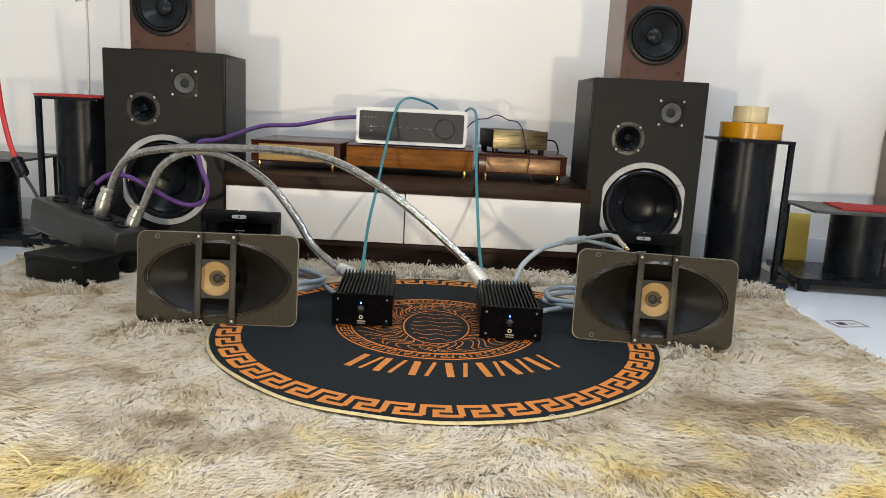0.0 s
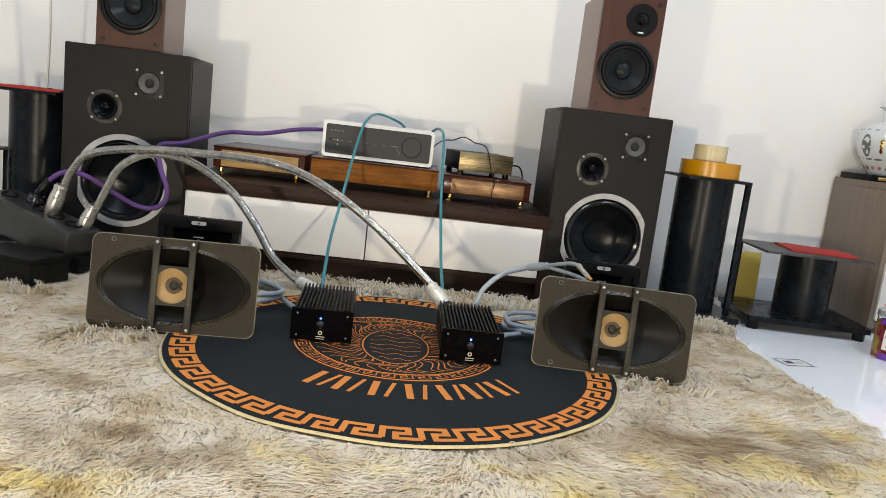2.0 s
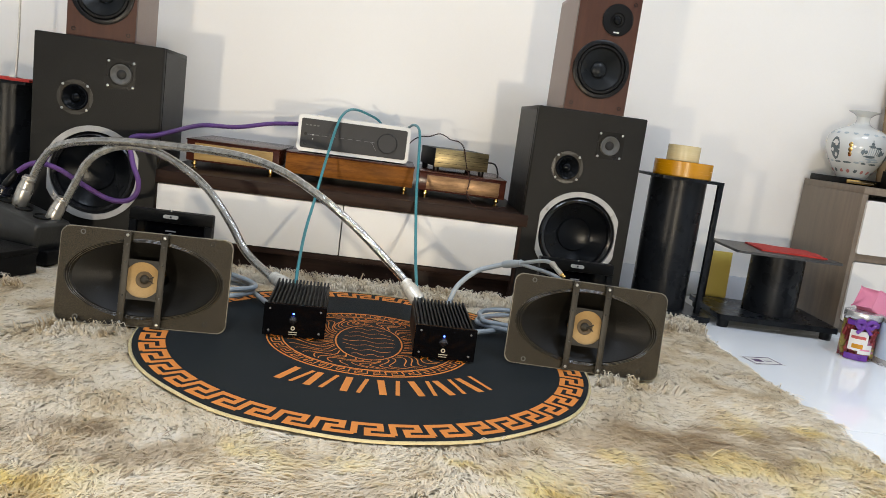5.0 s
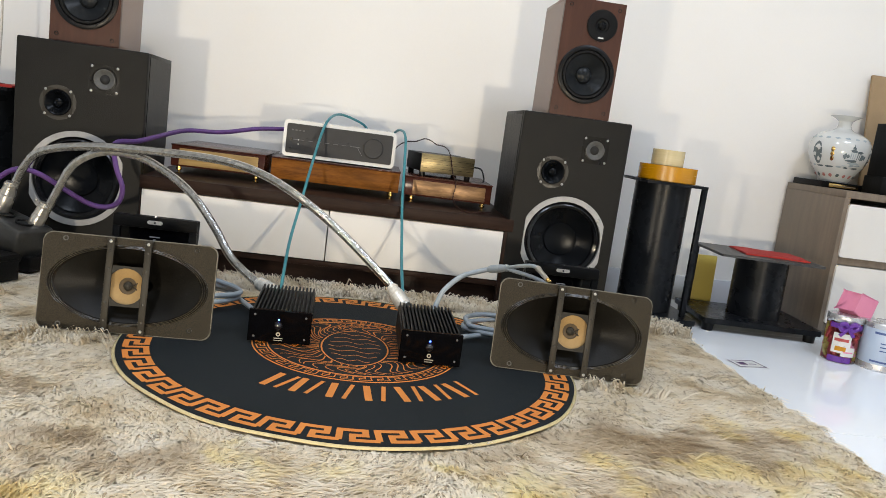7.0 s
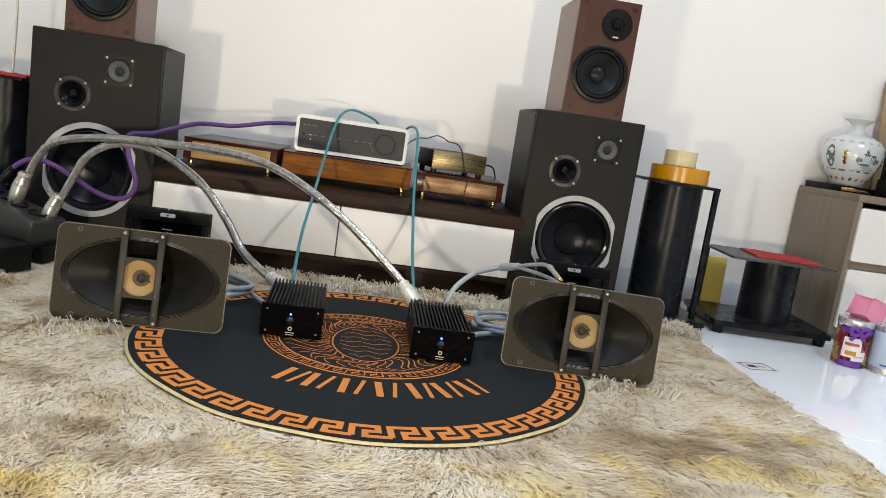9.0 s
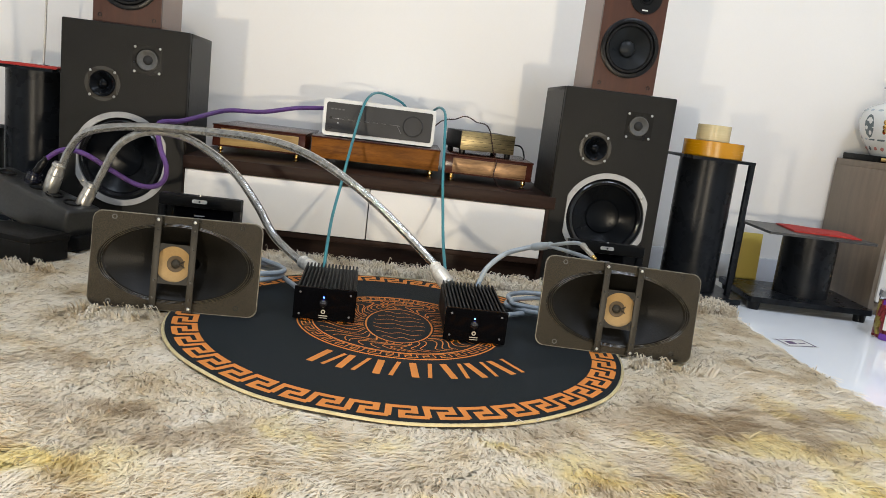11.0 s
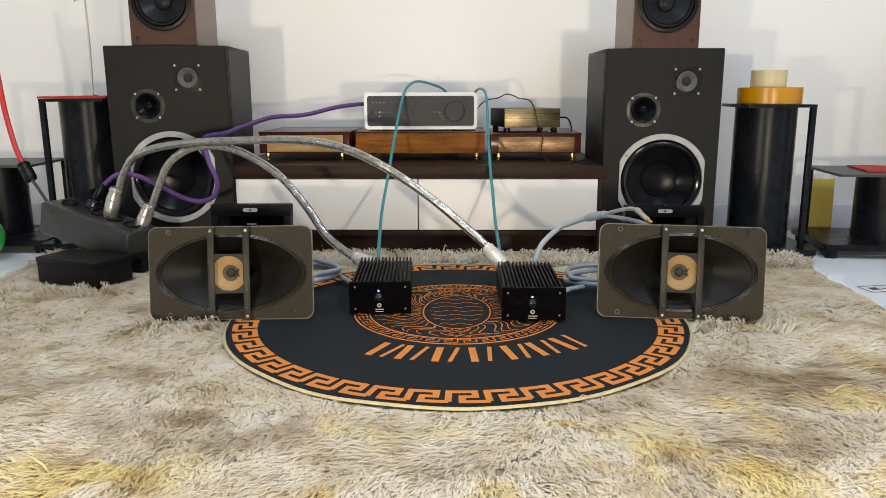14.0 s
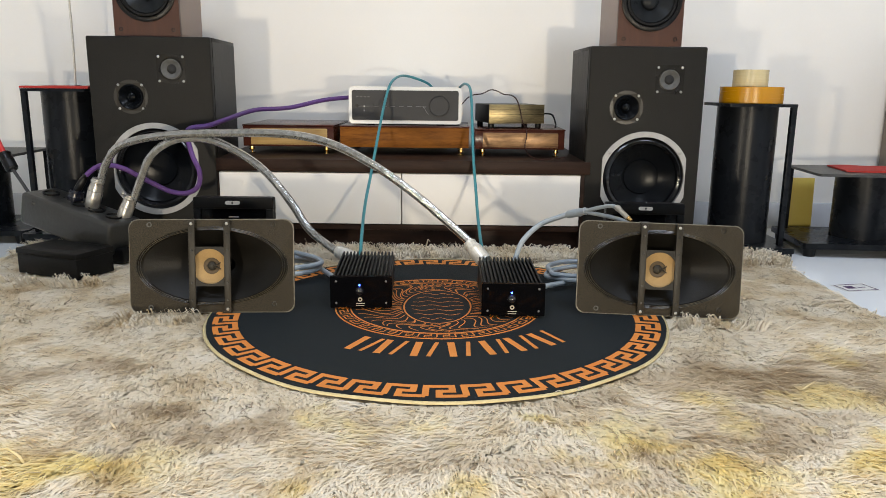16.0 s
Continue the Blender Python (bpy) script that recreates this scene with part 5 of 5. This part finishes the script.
t = make_cable("device_cable", [(0.285, 2.38, 0.375), (0.325, 2.36, 0.375), (0.335, 2.33, 0.35), (0.332, 2.31, 0.339)], 0.0025, RUBBER, "thin black cable at the small device")


# ---- the dresser and what stands on and by it ----
def make_dresser():
    t = thing("dresser", pose(1.425, 2.2, 0), "taupe wooden dresser with white drawer fronts", "dresser")
    w, d, h = 0.62, 0.335, 0.459
    part("side_panel", box(0, 0.018, 0.0, d, 0.02, h - 0.022, 0.001), TAUPE, t)
    part("side_panel", box(w - 0.018, w, 0.0, d, 0.02, h - 0.022, 0.001), TAUPE, t)
    part("top_panel", box(0, w, -0.002, d, h - 0.022, h, 0.0015), TAUPE, t)
    part("back_panel", box(0.018, w - 0.018, d - 0.008, d, 0.02, h - 0.022, 0), TAUPE, t)
    part("divider", box(0.018, w - 0.018, 0.004, d - 0.01, 0.232, 0.255, 0.001), TAUPE, t)
    part("plinth", box(0.0, w, 0.02, d - 0.01, 0.0, 0.02, 0.001), TAUPE, t)
    part("bottom_panel", box(0.018, w - 0.018, 0.004, d - 0.01, 0.02, 0.04, 0.001), TAUPE, t)
    for z0, z1 in ((0.256, 0.420), (0.045, 0.230)):
        bm = slab(rounded(w - 0.02, z1 - z0, 0.008, cx=w / 2 + 0.004, cy=(z0 + z1) / 2), -0.30, 0.008, m=FACING)
        part("drawer", bm, DRAWER, t, "white rounded drawer front")


make_dresser()


def make_vase():
    t = thing("porcelain_vase", pose(1.521, 2.43, 0.4795), "round white porcelain vase with blue-grey landscape painting", "vase")
    prof = [(0, 0.0), (0.048, 0.0), (0.052, 0.006), (0.069, 0.031), (0.089, 0.063), (0.101, 0.092), (0.1035, 0.115), (0.100, 0.138), (0.086, 0.158), (0.061, 0.172),
            (0.038, 0.180), (0.025, 0.188), (0.021, 0.200), (0.023, 0.212), (0.033, 0.221), (0.050, 0.229), (0.051, 0.2305), (0.033, 0.224), (0.018, 0.212), (0.017, 0.19), (0, 0.185)]
    prof = [(r * 0.92, z * 0.94) for r, z in prof]
    vase = part("vase_body", lathe(prof, 64), PORCELAIN, t)

    def rad(z):
        for (r0, z0), (r1, z1) in zip(prof, prof[1:]):
            if z0 <= z <= z1:
                return r0 + (r1 - r0) * (z - z0) / max(1e-6, z1 - z0)
        return 0.02

    def painted(name, shape, material, a0, zc, proud=0.0006):
        bm = bmesh.new()
        vs = []
        for du, dz in shape:
            z = min(0.156, max(0.006, zc * 1.07 + dz * 1.05))
            r = rad(z) + proud
            a = a0 + du / 0.1
            vs.append(bm.verts.new((r * math.cos(a), r * math.sin(a), z)))
        mid = rad(zc * 1.07) + proud + 0.0015
        c = bm.verts.new((mid * math.cos(a0), mid * math.sin(a0), zc * 1.07))
        for i in range(len(vs)):
            bm.faces.new((c, vs[i], vs[(i + 1) % len(vs)]))
        part(name, bm, material, vase)

    rnd = random.Random(3)

    def blob(name, material, ang, zc, su, sz, ragged=0.4, proud=0.0006, n=16):
        shape = [(su * (1 - ragged * rnd.random()) * math.cos(2 * math.pi * i / n), sz * (1 - ragged * rnd.random()) * math.sin(2 * math.pi * i / n)) for i in range(n)]
        painted(name, shape, material, radians(ang), zc, proud)

    # a dark medallion with pale curls, a gilt sign, a lakeside scene, and bands above and below
    for ang in (-166, -46, 75, 195):
        blob("medallion", GLAZE_BLUE, ang, 0.085, 0.019, 0.036, 0.12)
        for dz, da in ((0.012, 4), (-0.006, -5), (-0.02, 3)):
            blob("medallion_curl", PORCELAIN, ang + da, 0.085 + dz, 0.006, 0.007, 0.3, 0.0016, 10)
    for ang in (-92, 30):
        blob("painted_water", GLAZE_PALE, ang + 3, 0.060, 0.030, 0.0045, 0.4)
        blob("painted_bank", GLAZE_BLUE, ang - 3, 0.068, 0.027, 0.0055, 0.45, 0.0008)
        for da, su, sz in ((-19, 0.009, 0.011), (-13, 0.007, 0.008), (16, 0.010, 0.012), (22, 0.007, 0.009)):
            blob("painted_tree", GLAZE_BLUE, ang + da, 0.080, su, sz, 0.55, 0.0010, 12)
        for da in (-8, -4, 0, 5, 9, 13):
            blob("painted_pillar", GLAZE_BLUE if da % 2 else GLAZE_PALE, ang + da, 0.083, 0.0017, 0.013, 0.1, 0.0012, 8)
        for da, z, su in ((-4, 0.098, 0.015), (9, 0.095, 0.013), (-4, 0.106, 0.008)):
            blob("painted_roof", GLAZE_BLUE, ang + da, z, su, 0.0048, 0.35, 0.0014, 10)
        blob("painted_finial", GLAZE_BLUE, ang - 4, 0.112, 0.0016, 0.006, 0.1, 0.0016, 8)
        for k in range(9):
            blob("painted_ripple", GLAZE_PALE, ang + rnd.uniform(-18, 20), 0.052 + rnd.uniform(-0.004, 0.004), rnd.uniform(0.006, 0.012), 0.0014, 0.3, 0.0012, 8)
    for k in range(18):
        blob("painted_cloud", GLAZE_BLUE if k % 3 else GLAZE_PALE, -180 + 20 * k + rnd.uniform(-6, 6), 0.048 + rnd.uniform(-0.003, 0.003), rnd.uniform(0.012, 0.022), 0.0035, 0.4)
        blob("painted_cloud", GLAZE_PALE, -170 + 20 * k, 0.132, 0.012, 0.004, 0.4)
        blob("painted_flower", ROSE_GLAZE if k % 3 else GLAZE_BLUE, -175 + 20 * k, 0.020, 0.011, 0.007, 0.4)
    for k in range(3):
        shape = [(0.0065 * math.cos(2 * math.pi * i / 14), 0.0075 * math.sin(2 * math.pi * i / 14)) for i in range(14)]
        painted("gilt_mark", shape, BRASS, radians(-134), 0.070 + 0.014 * k)


make_vase()
t = thing("vase_plinth", pose(1.516, 2.43, 0.4592), "dark wooden plinth with a brass name strip", "plinth")
part("block", box(-0.085, 0.080, -0.085, 0.085, 0, 0.020, 0.002), LEATHER, t)
part("strip", box(-0.062, 0.040, -0.0875, -0.0845, 0.004, 0.015, 0.0005), BRASS, t, "brass strip with a faint bar")
part("printed_bar", box(-0.050, 0.030, -0.0885, -0.0874, 0.008, 0.0105, 0), CARD, t)


def make_book(m, w, d, h, material, label, bars):
    t = thing("boxed_book", m, label, "box", "boxes on the dresser")
    part("cover", box(0, w, 0, d, 0, h, 0.0015), material, t)
    for z0, z1, x0, x1, stuff in bars:
        part("printed_bar", box(x0, x1, -0.001, 0, z0, z1, 0), stuff, t)


make_book(pose(1.558, 2.24, 0.4592, 0, 0, 0), 0.16, 0.09, 0.055, LEATHER, "flat black box lying on the dresser", [])
make_book(pose(1.565, 2.24, 0.5146, 0, 0, 0), 0.035, 0.09, 0.165, LEATHER, "black boxed volume with white printed bars",
          [(0.02, 0.027, 0.006, 0.026, PRINT_WHITE), (0.05, 0.056, 0.006, 0.026, PRINT_WHITE), (0.075, 0.081, 0.006, 0.026, PRINT_WHITE), (0.10, 0.106, 0.006, 0.026, PRINT_WHITE), (0.13, 0.138, 0.006, 0.026, PRINT_WHITE)])
make_book(pose(1.6005, 2.24, 0.5146, 0, 0, 0), 0.10, 0.09, 0.17, PRINT_WHITE, "white boxed volume standing on a black box", [(0.05, 0.06, 0.01, 0.07, PRINT_GREY)])
solo("tan_board", box(0, 0.16, 0, 0.012, 0, 0.40, 0.002), CARD, "tan board leaning on the wall behind the vase", "board", m=pose(1.645, 2.47, 0.4592, -8, 0, 0))
solo("yellow_board", box(-0.042, 0.042, 0, 0.015, 0, 0.186, 0.002), YELLOW, "yellow board standing behind the low stand", "board", m=pose(1.122, 2.40, 0.0, -3, 0, 0))


def make_jar():
    t = thing("sweet_jar", pose(1.322, 1.93, 0.0), "clear plastic jar of red sweets with violet ribbon", "jar")
    rnd = random.Random(8)
    for k in range(30):
        a, z = radians(-235 + 7.5 * k), 0.014 + 0.080 * ((k * 0.618) % 1)
        stuff = rnd.choice((SWEETS, SWEETS, SWEETS, YELLOW, PINK))
        part("sweet", box(-0.006, 0.006, -0.006, 0.006, -0.016, 0.016, 0.003, 2, m=pose(0.033 * math.cos(a), 0.033 * math.sin(a), z + 0.004, rnd.uniform(-30, 30), rnd.uniform(-30, 30), 0)), stuff, t)
    part("sweets_core", lathe([(0, 0.002), (0.030, 0.002), (0.031, 0.07), (0.029, 0.10), (0, 0.105)], 24), SWEETS, t, "red wrapped sweets")
    glass, tree, sh = node_material("clear_plastic")
    sh.inputs["Transmission Weight"].default_value, sh.inputs["Roughness"].default_value, sh.inputs["IOR"].default_value = 1.0, 0.05, 1.2
    part("jar_wall", lathe([(0.0425, 0.001), (0.044, 0.004), (0.044, 0.112), (0.041, 0.118)], 40), glass, t)
    part("lid", lathe([(0.0455, 0.112), (0.0465, 0.114), (0.0465, 0.128), (0.0455, 0.130), (0, 0.130)], 40), TIN, t, "silver screw lid")

    def wrap(a0, a1, z0, z1, stuff, name, r=0.0446):
        b = bmesh.new()
        n = 14
        lo = [b.verts.new((r * math.cos(radians(a0 + (a1 - a0) * i / n)), r * math.sin(radians(a0 + (a1 - a0) * i / n)), z0)) for i in range(n + 1)]
        hi = [b.verts.new((v.co.x, v.co.y, z1)) for v in lo]
        for i in range(n):
            b.faces.new((lo[i], lo[i + 1], hi[i + 1], hi[i]))
        part(name, b, stuff, t)
    wrap(-170, -10, 0.094, 0.108, VIOLET, "ribbon", 0.0450)
    wrap(-160, -80, 0.002, 0.018, VIOLET, "label_base")
    wrap(-152, -92, 0.028, 0.082, PRINT_WHITE, "label", 0.0448)
    wrap(-118, -72, 0.020, 0.046, PRINT_WHITE, "label", 0.0447)
    wrap(-112, -78, 0.030, 0.034, PINK, "printed_bar", 0.0451)
    wrap(-146, -100, 0.060, 0.068, SWEETS, "printed_bar", 0.0452)
    wrap(-140, -105, 0.034, 0.046, TAPE, "printed_bar", 0.0452)
    wrap(-70, -50, 0.012, 0.035, YELLOW, "yellow_sweet", 0.0420)
    for s in (-1, 1):
        part("bow", tube([(-0.02, -0.044, 0.100), (-0.02 + s * 0.012, -0.052, 0.112), (-0.02 + s * 0.026, -0.050, 0.108), (-0.02 + s * 0.016, -0.048, 0.094), (-0.02, -0.045, 0.100)], 0.0062, 8, 6), VIOLET, t)
        part("ribbon_tail", tube([(-0.02, -0.046, 0.099), (-0.02 + s * 0.010, -0.048, 0.088), (-0.02 + s * 0.02, -0.047, 0.078)], 0.005, 8, 5), VIOLET, t)


make_jar()
t = thing("tin_can", pose(1.408, 1.885, 0.0), "large silver tin can with a pale blue label", "tin can")
part("can_body", lathe([(0, 0), (0.052, 0), (0.0535, 0.003), (0.052, 0.006), (0.052, 0.122), (0.0535, 0.125), (0.052, 0.128), (0.048, 0.126), (0, 0.126)], 48), TIN, t)
part("label", lathe([(0.0523, 0.018), (0.0527, 0.019), (0.0527, 0.112), (0.0523, 0.113)], 48), BLUE_LABEL, t, "pale blue paper label")
for z0, z1, a0, a1 in ((0.100, 0.106, -150, -60), (0.024, 0.029, -150, -60), (0.075, 0.078, -130, -90), (0.065, 0.068, -130, -80), (0.055, 0.058, -130, -95)):
    bm = bmesh.new()
    lo = [bm.verts.new((0.0529 * math.cos(radians(a0 + (a1 - a0) * i / 12)), 0.0529 * math.sin(radians(a0 + (a1 - a0) * i / 12)), z0)) for i in range(13)]
    hi = [bm.verts.new((v.co.x, v.co.y, z1)) for v in lo]
    for i in range(12):
        bm.faces.new((lo[i], lo[i + 1], hi[i + 1], hi[i]))
    part("printed_bar", bm, BLUE_INK, t)
tub = lathe([(0, 0), (0.030, 0), (0.040, 0.052), (0.041, 0.054), (0.039, 0.053), (0.029, 0.003), (0, 0.003)], 4, pose(0, 0, 0, 0, 0, 45))
bmesh.ops.bevel(tub, geom=[e for e in tub.edges], offset=0.002, segments=2, affect="EDGES")
bmesh.ops.scale(tub, vec=(1.25, 1.25, 1.25), verts=tub.verts)
solo("pink_tub", tub, PINK, "pink plastic tub tipped over on the jar lid", "tub", m=pose(1.325, 1.935, 0.167, 0, 112, 25))

# a printed sticker on the floor
t = thing("floor_sticker", pose(0.985, 1.785, 0.0006, 0, 0, 12), "small white sticker with dark bars on the tiles", "sticker")
part("paper", box(-0.045, 0.045, -0.03, 0.03, 0, 0.0004, 0), PRINT_WHITE, t)
for x0, x1, y0, y1 in ((-0.040, 0.040, -0.027, -0.024), (-0.040, 0.040, 0.024, 0.027), (-0.040, -0.037, -0.024, 0.024), (0.037, 0.040, -0.024, 0.024), (-0.025, -0.002, -0.008, 0.012), (0.005, 0.025, -0.004, 0.0)):
    part("printed_bar", box(x0, x1, y0, y1, 0.0004, 0.0008, 0), INK, t)
